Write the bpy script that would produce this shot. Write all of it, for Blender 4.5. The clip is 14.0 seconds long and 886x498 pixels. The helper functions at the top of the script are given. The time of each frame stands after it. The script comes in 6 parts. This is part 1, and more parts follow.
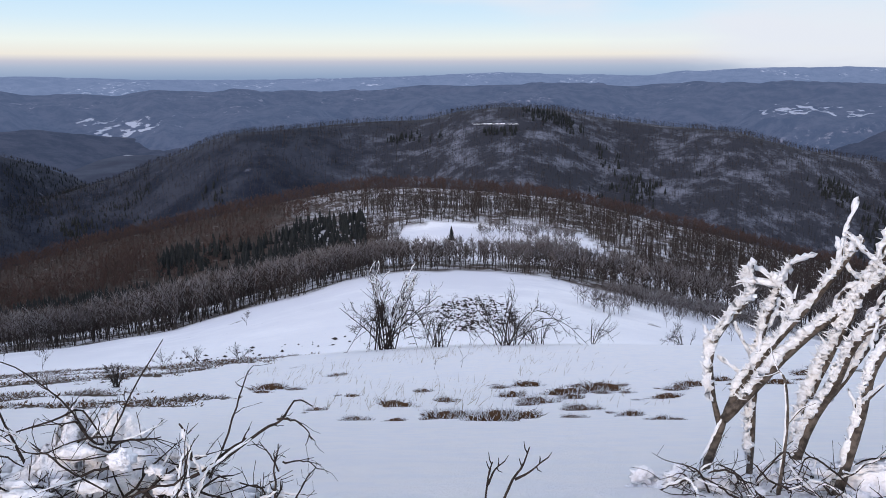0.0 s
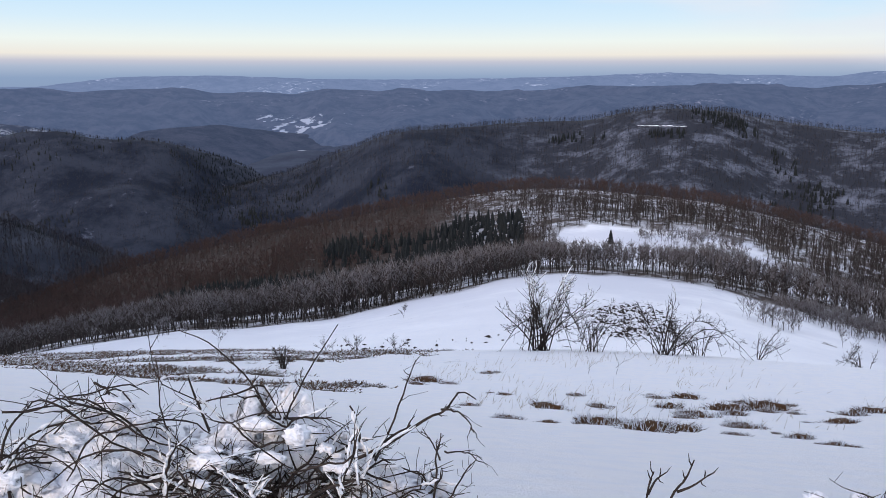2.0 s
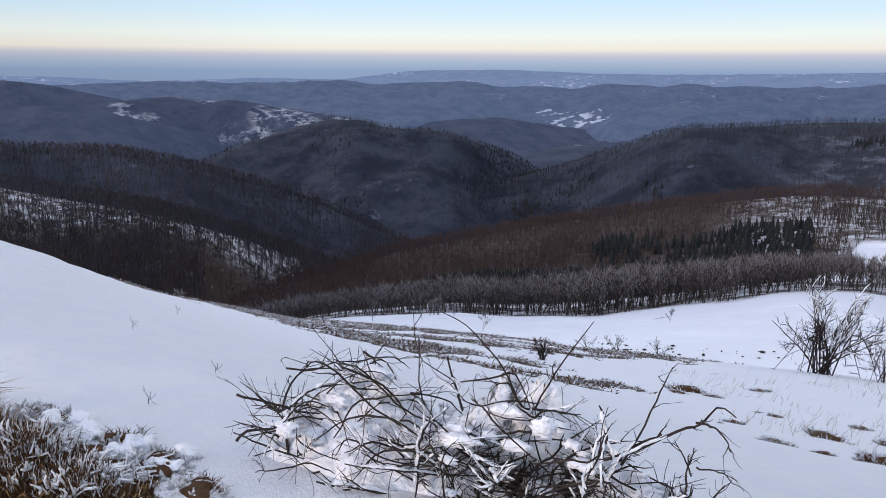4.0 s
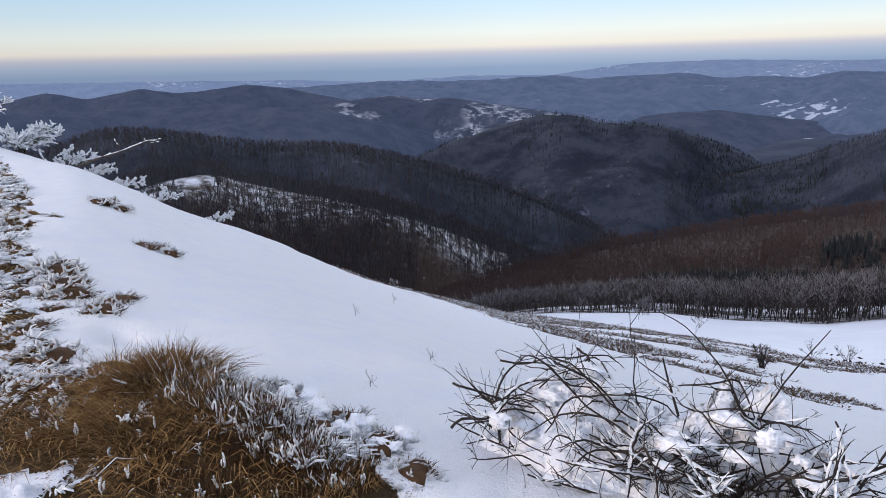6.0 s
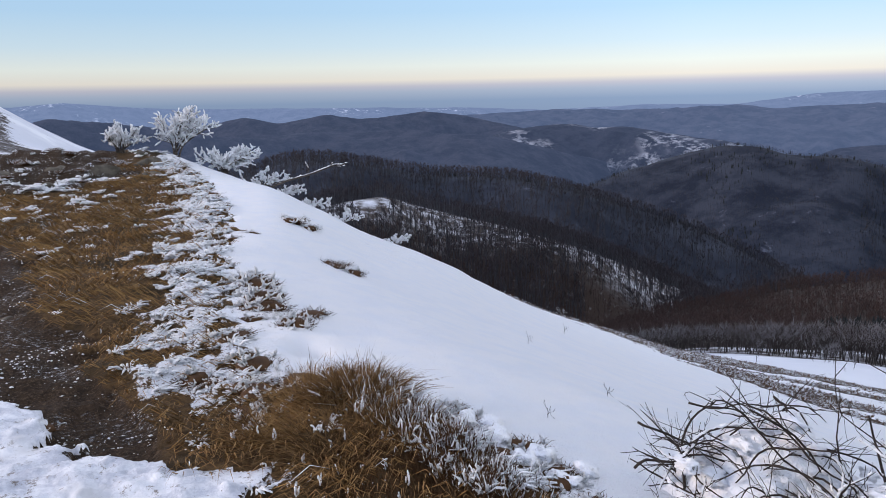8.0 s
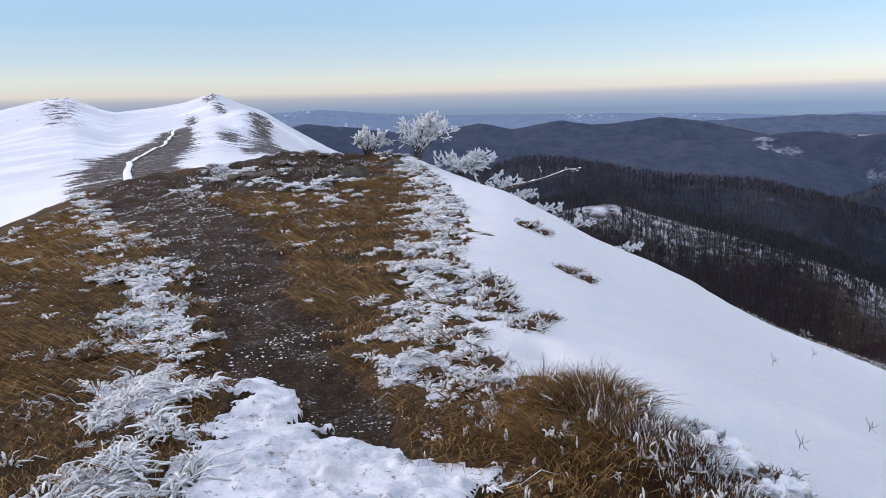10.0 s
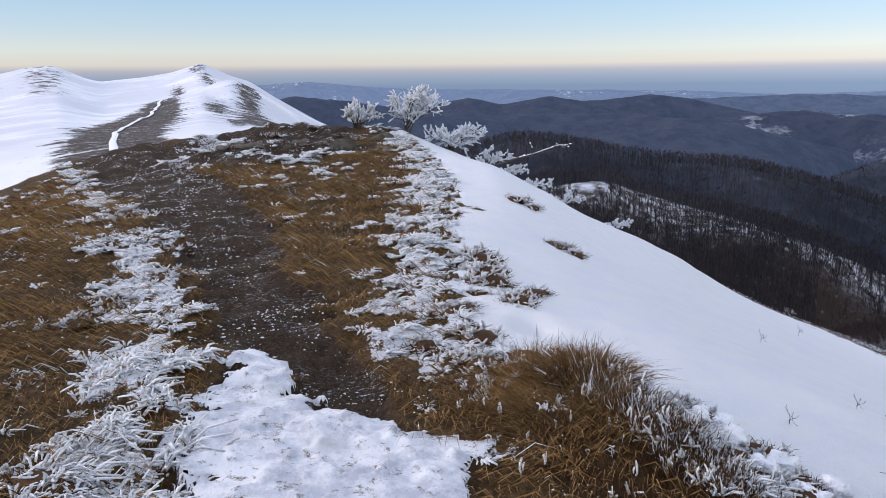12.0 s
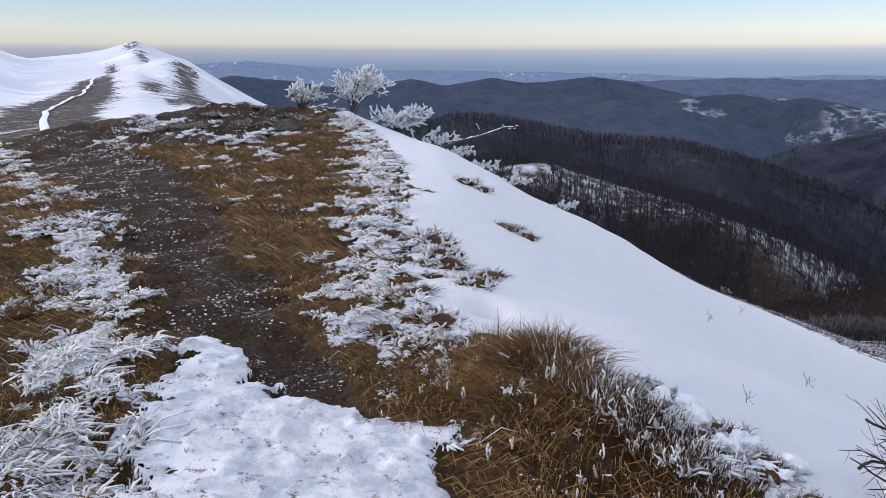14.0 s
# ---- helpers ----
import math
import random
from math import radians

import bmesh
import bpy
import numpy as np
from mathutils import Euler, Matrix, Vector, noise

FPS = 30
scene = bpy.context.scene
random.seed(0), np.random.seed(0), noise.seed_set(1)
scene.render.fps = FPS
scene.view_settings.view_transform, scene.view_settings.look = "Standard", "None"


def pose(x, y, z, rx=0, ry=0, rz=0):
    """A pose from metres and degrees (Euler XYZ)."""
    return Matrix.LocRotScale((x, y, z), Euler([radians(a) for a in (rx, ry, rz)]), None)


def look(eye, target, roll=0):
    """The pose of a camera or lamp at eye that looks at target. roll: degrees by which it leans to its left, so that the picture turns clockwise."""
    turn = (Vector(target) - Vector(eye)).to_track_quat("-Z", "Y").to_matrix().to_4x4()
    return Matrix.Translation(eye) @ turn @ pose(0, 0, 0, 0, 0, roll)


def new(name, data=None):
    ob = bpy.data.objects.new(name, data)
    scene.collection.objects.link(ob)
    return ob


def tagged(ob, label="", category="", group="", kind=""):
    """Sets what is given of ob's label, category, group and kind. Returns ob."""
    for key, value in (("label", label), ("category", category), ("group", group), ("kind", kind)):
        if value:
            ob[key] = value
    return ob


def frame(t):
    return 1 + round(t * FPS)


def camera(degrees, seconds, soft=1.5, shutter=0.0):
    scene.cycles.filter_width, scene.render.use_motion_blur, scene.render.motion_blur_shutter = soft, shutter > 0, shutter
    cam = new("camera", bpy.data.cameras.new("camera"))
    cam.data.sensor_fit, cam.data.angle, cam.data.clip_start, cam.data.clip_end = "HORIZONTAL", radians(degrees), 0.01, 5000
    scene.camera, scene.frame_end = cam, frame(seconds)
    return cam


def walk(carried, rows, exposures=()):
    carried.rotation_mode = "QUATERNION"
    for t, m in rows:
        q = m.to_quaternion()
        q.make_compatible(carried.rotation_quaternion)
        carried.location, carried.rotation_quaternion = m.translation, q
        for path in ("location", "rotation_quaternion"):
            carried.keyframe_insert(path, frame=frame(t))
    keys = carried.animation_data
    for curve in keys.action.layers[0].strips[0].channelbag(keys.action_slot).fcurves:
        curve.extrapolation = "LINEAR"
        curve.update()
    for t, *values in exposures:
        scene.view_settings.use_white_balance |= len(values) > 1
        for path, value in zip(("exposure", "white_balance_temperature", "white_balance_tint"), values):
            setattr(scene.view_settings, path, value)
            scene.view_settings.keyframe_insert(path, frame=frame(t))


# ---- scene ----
cam = camera(57.5, 14.0, soft=0.6)
EYE = 1.65
PATH = [  # seconds, x, y, height change, heading, pitch, roll
    (0, 0.003, 0.003, -0, 0, -12.01, -0.2),
    (0.5, -0.032, -0.001, -0.003, 2.63, -11.85, 0.23),
    (1, -0.06, -0.034, -0.001, 4.34, -11.77, 0.44),
    (1.5, -0.06, -0.032, -0.005, 6.54, -11.73, 0.35),
    (2, -0.043, -0.02, -0.004, 11.33, -11.99, -0.01),
    (2.5, -0.031, -0.018, -0.006, 17.72, -12.16, -0.51),
    (3, -0.026, -0.01, -0.008, 22.65, -12.11, 0.01),
    (3.2, -0.027, 0.012, -0.015, 24.29, -12.08, 0.3),
    (5.3, -0.023, 0.014, -0.004, 41.13, -12.98, -1.44),
    (5.5, -0.043, 0.007, -0.013, 42.76, -12.93, -1.6),
    (6, -0.05, -0.011, -0.011, 45.66, -12.56, -1.52),
    (6.5, -0.065, -0.044, -0.005, 48.7, -12.05, -1.39),
    (7, -0.087, -0.075, -0.001, 52.01, -11.33, -1.33),
    (7.5, -0.089, -0.097, 0.003, 54.51, -10.81, -1.18),
    (8, -0.083, -0.108, 0.017, 57.66, -10.38, -1.2),
    (8.5, -0.096, -0.122, 0.017, 62.16, -9.99, -1.26),
    (9, -0.14, -0.126, 0.002, 67.28, -9.62, -1.28),
    (9.2, -0.158, -0.131, -0.001, 69.09, -9.57, -1.36),
    (10.25, -0.15, -0.15, 0, 74.35, -9.72, -1.36),
    (11.3, -0.139, -0.168, 0.002, 74.21, -10.11, -1.26),
    (11.5, -0.153, -0.165, -0.004, 73.95, -10.41, -1.08),
    (12, -0.177, -0.181, -0.011, 73.03, -11.42, -0.55),
    (12.5, -0.212, -0.197, -0.014, 71.49, -12.23, -0.22),
    (13, -0.258, -0.216, -0.023, 69.75, -12.58, -0.13),
    (13.5, -0.27, -0.229, -0.02, 68.96, -12.71, -0.06),
    (14, -0.273, -0.245, -0.017, 68.93, -12.74, 0.04),
]
walk(cam, [(t, pose(x, y, EYE + z, 90 + pitch, 0, heading) @ pose(0, 0, 0, 0, 0, roll))
           for t, x, y, z, heading, pitch, roll in PATH],
     exposures=[(0.0, 0.0, 6500, 14), (4.0, 0.04, 6500, 14), (9.0, 0.08, 6500, 14), (14.0, 0.05, 6500, 14)])

# ---- light: a clear winter evening, the sun low behind thin cloud ----
SUN_AZ, SUN_EL = 150.0, 13.0      # degrees to the left of +y, and above the horizon
world = bpy.data.worlds.new("sky")
scene.world = world
world.use_nodes = True
wn, wl = world.node_tree.nodes, world.node_tree.links
wn.clear()
w_out = wn.new("ShaderNodeOutputWorld")
w_bg = wn.new("ShaderNodeBackground")
w_sky = wn.new("ShaderNodeTexSky")
w_sky.sky_type = "NISHITA"
w_sky.sun_disc = False
w_sky.sun_elevation = radians(SUN_EL)
w_sky.sun_rotation = radians(-SUN_AZ)
w_sky.altitude = 1200
w_sky.air_density, w_sky.dust_density, w_sky.ozone_density = 1.0, 1.0, 1.5
# the haze belt on the horizon and the pale band over it
w_co = wn.new("ShaderNodeTexCoord")
w_sep = wn.new("ShaderNodeSeparateXYZ")
w_map = wn.new("ShaderNodeMapRange")
w_map.inputs["From Min"].default_value, w_map.inputs["From Max"].default_value = -0.06, 0.26
w_ramp = wn.new("ShaderNodeValToRGB")
wl.new(w_co.outputs["Generated"], w_sep.inputs[0])
wl.new(w_sep.outputs["Z"], w_map.inputs["Value"])
wl.new(w_map.outputs[0], w_ramp.inputs[0])
SKY = [(-0.06, (0.17, 0.22, 0.33)), (0.000, (0.225, 0.315, 0.455)), (0.012, (0.34, 0.415, 0.525)), (0.0185, (0.46, 0.48, 0.55)), (0.026, (0.72, 0.70, 0.62)),
       (0.042, (0.72, 0.79, 0.74)), (0.066, (0.57, 0.73, 0.81)), (0.105, (0.43, 0.65, 0.84)), (0.17, (0.385, 0.62, 0.89)), (0.26, (0.62, 0.74, 0.92))]
el = w_ramp.color_ramp.elements
while len(el) < len(SKY):
    el.new(0.5)
for e, (z, c) in zip(el, SKY):
    e.position = (z + 0.06) / 0.32
    e.color = (*c, 1)
w_gain = wn.new("ShaderNodeMix")
w_gain.data_type = "RGBA"
w_gain.blend_type = "MULTIPLY"
w_gain.inputs["Factor"].default_value = 1.0
w_gain.inputs["B"].default_value = (0.26, 0.24, 0.24, 1)
wl.new(w_sky.outputs[0], w_gain.inputs["A"])
w_blend = wn.new("ShaderNodeMapRange")
w_blend.inputs["From Min"].default_value, w_blend.inputs["From Max"].default_value = 0.20, 0.55
wl.new(w_sep.outputs["Z"], w_blend.inputs["Value"])
w_mix = wn.new("ShaderNodeMix")
w_mix.data_type = "RGBA"
wl.new(w_blend.outputs[0], w_mix.inputs["Factor"])
# the glow over the horizon is weaker to the west
w_west = wn.new("ShaderNodeVectorMath")
w_west.operation = "DOT_PRODUCT"
w_west.inputs[1].default_value = (-1.0, 0.0, 0.0)
wl.new(w_co.outputs["Generated"], w_west.inputs[0])
w_weak = wn.new("ShaderNodeMapRange")
for w_k, w_v in (("From Min", 0.65), ("From Max", 1.0), ("To Min", 1.0), ("To Max", 0.80)):
    w_weak.inputs[w_k].default_value = w_v
wl.new(w_west.outputs["Value"], w_weak.inputs["Value"])
w_dim = wn.new("ShaderNodeVectorMath")
w_dim.operation = "SCALE"
wl.new(w_ramp.outputs[0], w_dim.inputs[0])
wl.new(w_weak.outputs[0], w_dim.inputs["Scale"])
wl.new(w_dim.outputs["Vector"], w_mix.inputs["A"])
# brightness added to the unseen sky overhead, as fill light on the snow
w_top_fill = wn.new("ShaderNodeMix")
w_top_fill.data_type = "RGBA"
w_top_fill.inputs["Factor"].default_value = 0.7
w_top_fill.inputs["B"].default_value = (0.92, 1.01, 1.25, 1)
wl.new(w_gain.outputs["Result"], w_top_fill.inputs["A"])
wl.new(w_top_fill.outputs["Result"], w_mix.inputs["B"])
# a thin sheet of grey cloud high over the north
w_mp = wn.new("ShaderNodeMapping")
w_mp.inputs["Scale"].default_value = (2.0, 2.0, 9.0)
w_no = wn.new("ShaderNodeTexNoise")
w_no.inputs["Scale"].default_value, w_no.inputs["Detail"].default_value = 1.6, 5
wl.new(w_co.outputs["Generated"], w_mp.inputs[0])
wl.new(w_mp.outputs[0], w_no.inputs["Vector"])
w_dir = wn.new("ShaderNodeVectorMath")
w_dir.operation = "DOT_PRODUCT"
w_dir.inputs[1].default_value = (0.50, 0.80, 0.9)
wl.new(w_co.outputs["Generated"], w_dir.inputs[0])
w_add = wn.new("ShaderNodeMath")
w_add.operation = "MULTIPLY_ADD"
w_add.inputs[1].default_value = 0.45
wl.new(w_no.outputs[0], w_add.inputs[0])
wl.new(w_dir.outputs["Value"], w_add.inputs[2])
w_cl = wn.new("ShaderNodeMapRange")
w_cl.interpolation_type = "SMOOTHSTEP"
w_cl.inputs["From Min"].default_value, w_cl.inputs["From Max"].default_value = 1.10, 1.27
wl.new(w_add.outputs[0], w_cl.inputs["Value"])
w_mix2 = wn.new("ShaderNodeMix")
w_mix2.data_type = "RGBA"
w_mix2.inputs["B"].default_value = (0.66, 0.71, 0.76, 1)
wl.new(w_cl.outputs[0], w_mix2.inputs["Factor"])
wl.new(w_mix.outputs["Result"], w_mix2.inputs["A"])
wl.new(w_mix2.outputs["Result"], w_bg.inputs["Color"])
w_bg.inputs["Strength"].default_value = 1.17
wl.new(w_bg.outputs[0], w_out.inputs["Surface"])

sun = new("sun", bpy.data.lights.new("sun", "SUN"))
sun.data.energy = 2.2
sun.data.angle = radians(12)
sun.data.color = (1.0, 0.83, 0.68)
sun_way = Vector((-math.sin(radians(SUN_AZ)) * math.cos(radians(SUN_EL)), math.cos(radians(SUN_AZ)) * math.cos(radians(SUN_EL)), math.sin(radians(SUN_EL))))
sun.matrix_world = look(sun_way * 100, (0, 0, 0))

# ---- the relief ----
def hash2(i, j, seed):
    h = (i.astype(np.int64) * 374761393 + j.astype(np.int64) * 668265263 + seed * 1442695041) & 0xFFFFFFFF
    h = ((h ^ (h >> 13)) * 1274126177) & 0xFFFFFFFF
    return ((h ^ (h >> 16)) & 0xFFFF) / 65535.0


def fbm(x, y, size, octaves=4, seed=0, gain=0.5):
    """Smooth noise about 0, within about -1..1; size in metres."""
    total, amp, norm = np.zeros_like(x, dtype=float), 1.0, 0.0
    for o in range(octaves):
        u, v = x / size + 17.3 * o, y / size - 9.1 * o
        i, j = np.floor(u), np.floor(v)
        a, b = u - i, v - j
        a, b = a * a * (3 - 2 * a), b * b * (3 - 2 * b)
        s = seed + 31 * o
        low = hash2(i, j, s) * (1 - a) + hash2(i + 1, j, s) * a
        high = hash2(i, j + 1, s) * (1 - a) + hash2(i + 1, j + 1, s) * a
        total += amp * ((low * (1 - b) + high * b) * 2 - 1)
        norm += amp
        amp, size = amp * gain, size / 2.03
    return total / norm


def step01(v, lo, hi):
    u = np.clip((v - lo) / (hi - lo), 0, 1)
    return u * u * (3 - 2 * u)


FINE = np.arange(-180, 180.01, 0.1)


def bearing_curve(text, soft=1.0):
    """A curve over bearings (degrees left of +y), from 'bearing:value' pairs, softened over some degrees."""
    pairs = sorted(tuple(map(float, p.split(":"))) for p in text.split())
    v = np.interp(FINE, [p[0] for p in pairs], [p[1] for p in pairs])
    n = max(1, int(soft * 10))
    pad = np.pad(v, n, mode="edge")
    v = np.convolve(pad, np.ones(2 * n + 1) / (2 * n + 1), mode="valid")
    return lambda b: np.interp(b, FINE, v)


def rise(deg):
    return np.tan(np.radians(deg))


# edge of the near slope: angle below the eye, and distance
edge_drop = bearing_curve("-60:-17 -30:-16.9 -24:-17.5 -19:-18.1 -11:-18.6 1.5:-18.95 7.7:-19.2 12.7:-19.4 19.7:-19.2 24.9:-18.75 30.2:-18.4 35.8:-17.8"
                          " 41.7:-17.05 47.3:-15.65 50:-15.0 52.2:-14.2 56.2:-12.35 58:-11.7 60.2:-10.7 64.3:-9.05 66:-8.1 68.3:-7.05 70:-6.05 72.3:-5.15 74:-4.45 76.2:-3.45 80:-2.5", 0.8)
edge_far = bearing_curve("-60:36 -30:35 -11:36 8:38 20:40 33:43 40:60 49:64 52:50 56:30 60:20 65:20 70:23 76:26 90:27", 2.0)
# the spur that runs out below: angles at four distances
SPUR_D = np.array([85.0, 165.0, 300.0, 480.0])
spur_drop = [bearing_curve("-60:-22 -30:-19.6 -20:-19 -10:-18.4 0:-18.2 10:-18.8 20:-19.5 30:-19 40:-19.5 50:-21 70:-26", 3),
             bearing_curve("-60:-20 -30:-17.4 -25:-16.8 -18.7:-15.9 -11:-14.9 -7:-14.15 1.8:-14.0 6.8:-14.45 11.7:-15.4 15.6:-16.1 19.5:-16.8 26:-17.05 30:-16.8 40:-17.3 50:-19 70:-25", 1),
             bearing_curve("-60:-18 -30:-14.8 -20:-13.6 -10:-12.2 0:-11.7 10:-12.9 20:-14.2 30:-14.9 40:-16 50:-18 70:-24", 3),
             bearing_curve("-60:-15.75 -29.4:-12.35 -25:-11.85 -21:-11.05 -16.5:-10.15 -11.8:-9.15 -7:-8.25 -2.7:-7.95 1.8:-7.65 5.8:-7.70 8.9:-8.15 13.3:-8.85"
                           " 18.9:-9.95 24.3:-10.85 29.3:-11.85 34:-12.75 36.9:-13.75 41.8:-14.85 46:-15.95 50:-17.25 70:-23.75", 1)]
# crests of the hills: angle of the ground at the crest, distance, grade in front and behind
white_crest = bearing_curve("40:-45 60:-25 70:-12 74:-7.5 78:-4.2 80.6:-2.78 81.8:-2.2 84.4:-.66 86.1:.47 87.4:.91 89.2:1.74 91.1:1.12 92.8:.83 95.5:.55 96.3:.75 98.1:1.56 99.5:1.48 103:.6 110:1 130:-1", 0.12)
shoulder_crest = bearing_curve("78:-6 80:-3.6 81:-2.85 82.1:-2.25 83.5:-1.35 84.9:-.5 86.3:.14 87.2:.58 88.0:.46 88.75:.2 90.5:-.42 91.7:-.7 93:-1.2 96:-2.4", 0.2)
HILLS = [  # name, crest angles, distance, front grade, back grade, softness
    ("low_spur", bearing_curve("28:-18 35:-15.5 39.1:-14.2 41.5:-13.1 44.8:-11.7 48.9:-10.2 53:-9.0 57:-8.05 60:-7.2 61.4:-6.62 63:-6.7 65:-7.0 66.5:-7.5 68:-7.9 75:-9", 1), 560, 0.42, 0.35, 40),
    ("side_spur", bearing_curve("30:-14 36:-11.0 39.9:-9.1 42.7:-8.1 46:-7.25 49.2:-6.3 52.9:-5.5 55.7:-5.35 58.9:-5.1 62.7:-4.45 65.6:-3.95 68.2:-3.9 69.4:-4.2 71:-4.8 76:-5.8", 1), 900, 0.40, 0.35, 60),
    ("dark_hill", bearing_curve("12:-12 20:-9 23.5:-7.0 25.2:-5.9 28:-4.85 29.9:-4.3 31.5:-4.0 33.9:-3.95 36.4:-3.35 38.2:-3.2 40:-3.6 42.3:-4.2 44.8:-5.0 46.6:-5.75 49:-6.7 53:-8 58:-10", 0.6), 1600, 0.34, 0.4, 40),
    ("broad_mountain", bearing_curve("-60:-7 -28.8:-5.3 -24.3:-4.75 -22.1:-4.2 -20.5:-3.75 -18.7:-3.5 -15.4:-3.3 -13.6:-3.1 -10.9:-2.75 -7.9:-2.2 -5.5:-2.08 -4:-2.05 -1.1:-2.35 1.5:-2.95 4.4:-2.95 7:-3.15 10.8:-3.5 13.9:-3.65 15.9:-4.1 17.5:-4.8 19.6:-5.5 21.7:-6.3 23.8:-6.9 30:-8.5 45:-12", 0.6), 1450, 0.36, 0.3, 60),
]


def spur_height(b, d):
    el = np.stack([1.65 + D * rise(c(b)) for D, c in zip(SPUR_D, spur_drop)])
    z = np.where(d < SPUR_D[0], el[0] + (SPUR_D[0] - d) * 0.10, 0.0)
    for k in range(3):
        u = (d - SPUR_D[k]) / (SPUR_D[k + 1] - SPUR_D[k])
        z = np.where((d >= SPUR_D[k]) & (d < SPUR_D[k + 1]), el[k] + (el[k + 1] - el[k]) * u, z)
    over = np.maximum(d - SPUR_D[3], 0)
    return np.where(d >= SPUR_D[3], el[3] - 0.55 * (np.sqrt(over ** 2 + 900) - 30), z)


def ridge_top(x):
    return np.interp(x, [-200, -70, -40, -27, -22.5, -19, -14, -8, 0, 10, 60], [-9, -3.4, -2.2, -0.1, 0.5, 0.15, 0.02, 0.02, 0, 0.1, -1])


def near_height(x, y):
    b, d = np.degrees(np.arctan2(-x, y)), np.hypot(x, y)
    y0 = 2.7 + np.interp(b, [44, 52, 56, 60, 66, 72], [0, 0.8, 1.4, 2.4, 3.0, 3.6]) * step01(d, 6, 18)
    top = ridge_top(x) - 0.28 * (np.sqrt(np.maximum(-y - 2.2, 0) ** 2 + 0.5) - 0.707) * (y < -2.2)
    top = top - 0.13 * np.maximum(0.6 - y, 0) * step01(-x, 9, 17)
    side = -0.40 * (y - y0)
    k = 0.45
    h = np.clip(0.5 + 0.5 * (side - top) / k, 0, 1)
    return side * (1 - h) + top * h - k * h * (1 - h)


def blend_max(a, b, k):
    h = np.clip(0.5 + 0.5 * (a - b) / k, 0, 1)
    return b * (1 - h) + a * h + k * h * (1 - h)


def ground_height(x, y):
    """Height of the bare relief, without snow drifts and tussocks."""
    x, y = np.asarray(x, float), np.asarray(y, float)
    d = np.maximum(np.hypot(x, y), 1e-3)
    b = np.degrees(np.arctan2(-x, y))
    de, ze = edge_far(b), None
    ze = 1.65 + de * rise(edge_drop(b))
    ex, ey = -np.sin(np.radians(b)) * de, np.cos(np.radians(b)) * de
    near = near_height(x, y)
    fix = (ze - near_height(ex, ey)) * step01(d / de, 0.35, 1.0)
    on_ridge = step01(b, 76, 81) + step01(-b, 70, 80)
    slope = np.where(d < de, near + fix, ze - (np.abs(rise(edge_drop(b))) + 0.22) * (d - de))
    # the main ridge goes on to the white peak
    u = np.clip((d - 40) / 660, 0, 1)
    zc = 1.65 + 700 * rise(white_crest(b))
    z40 = near_height(-40 * np.sin(np.radians(b)), 40 * np.cos(np.radians(b)))
    white = z40 + (zc - z40) * u ** 1.6 - 9 * np.sin(np.pi * u) - 0.5 * np.maximum(d - 700, 0)
    white = white + fbm(x, y, 160, 4, 5) * 5 * np.sin(np.pi * np.clip(u, 0, 1))
    # a nearer shoulder before the peak
    ts = d - 470
    sh = 1.65 + 470 * rise(shoulder_crest(b)) - (np.sqrt(ts * ts + 64) - 8) * np.where(ts < 0, 0.11, 0.22)
    white = np.where((d > 150) & (b > 76) & (b < 100), blend_max(white, sh, 1.2), white)
    ridge = np.where(d < 40, near_height(x, y), white)
    z = slope * (1 - np.clip(on_ridge, 0, 1)) + ridge * np.clip(on_ridge, 0, 1)
    z = np.where(on_ridge < 1, np.where((d > 50) & (b > 70), blend_max(z, white - (1 - step01(b, 70, 79)) * 0.35 * d, 2.0), z), z)
    # the spur and the hills beyond
    far = d > 44
    rough = fbm(x, y, 90, 4, 11)
    sp = spur_height(b, d) + rough * 2.0 * step01(d, 60, 120) * (1 - step01(d, 430, 480) * 0.8)
    z = np.where(far & (b < 78), blend_max(z, sp, 3.0), z)
    floor = np.interp(d, [0, 900, 1500, 2300, 3000, 4200, 4850], [-320, -300, -270, -200, -170, -110, -75])
    for name, crest, D, front, back, soft in HILLS:
        t = d - D * (1 + 0.03 * np.sin(b * 0.35))
        z0 = 1.65 + (d - t) * rise(crest(b))
        away = np.sqrt(t * t + soft * soft) - soft
        h = z0 - away * np.where(t < 0, front, back)
        amp = 1 - np.exp(-np.abs(t) / 150)
        h = h + (fbm(x, y, 240, 4, 21 + int(D)) * (50 if name == "dark_hill" else 38) * amp + fbm(x, y, 75, 3, 3) * (13 if name == "dark_hill" else 6) * amp) * np.where(t < 0, 1.0, 0.0)
        z = np.where((d > 250) & (b < 78), blend_max(z, h, 12.0), z)
    return np.where(d > 60, np.maximum(z, floor + fbm(x, y, 500, 3, 8) * 14 * step01(d, 300, 900)), z)


# ---- mesh tools ----
def make_mesh(name, verts, tris, mats, ids=None, smooth=False):
    verts, tris = np.asarray(verts, np.float32), np.asarray(tris, np.int32)
    me = bpy.data.meshes.new(name)
    k = tris.shape[1]
    me.vertices.add(len(verts))
    me.vertices.foreach_set("co", verts.ravel())
    me.loops.add(tris.size)
    me.loops.foreach_set("vertex_index", tris.ravel())
    me.polygons.add(len(tris))
    me.polygons.foreach_set("loop_start", np.arange(0, tris.size, k, dtype=np.int32))
    me.update()
    for m in (mats if isinstance(mats, (list, tuple)) else [mats]):
        me.materials.append(m)
    if ids is not None:
        me.polygons.foreach_set("material_index", np.asarray(ids, np.int32))
    if smooth:
        me.polygons.foreach_set("use_smooth", np.ones(len(tris), bool))
    me.validate()
    return me


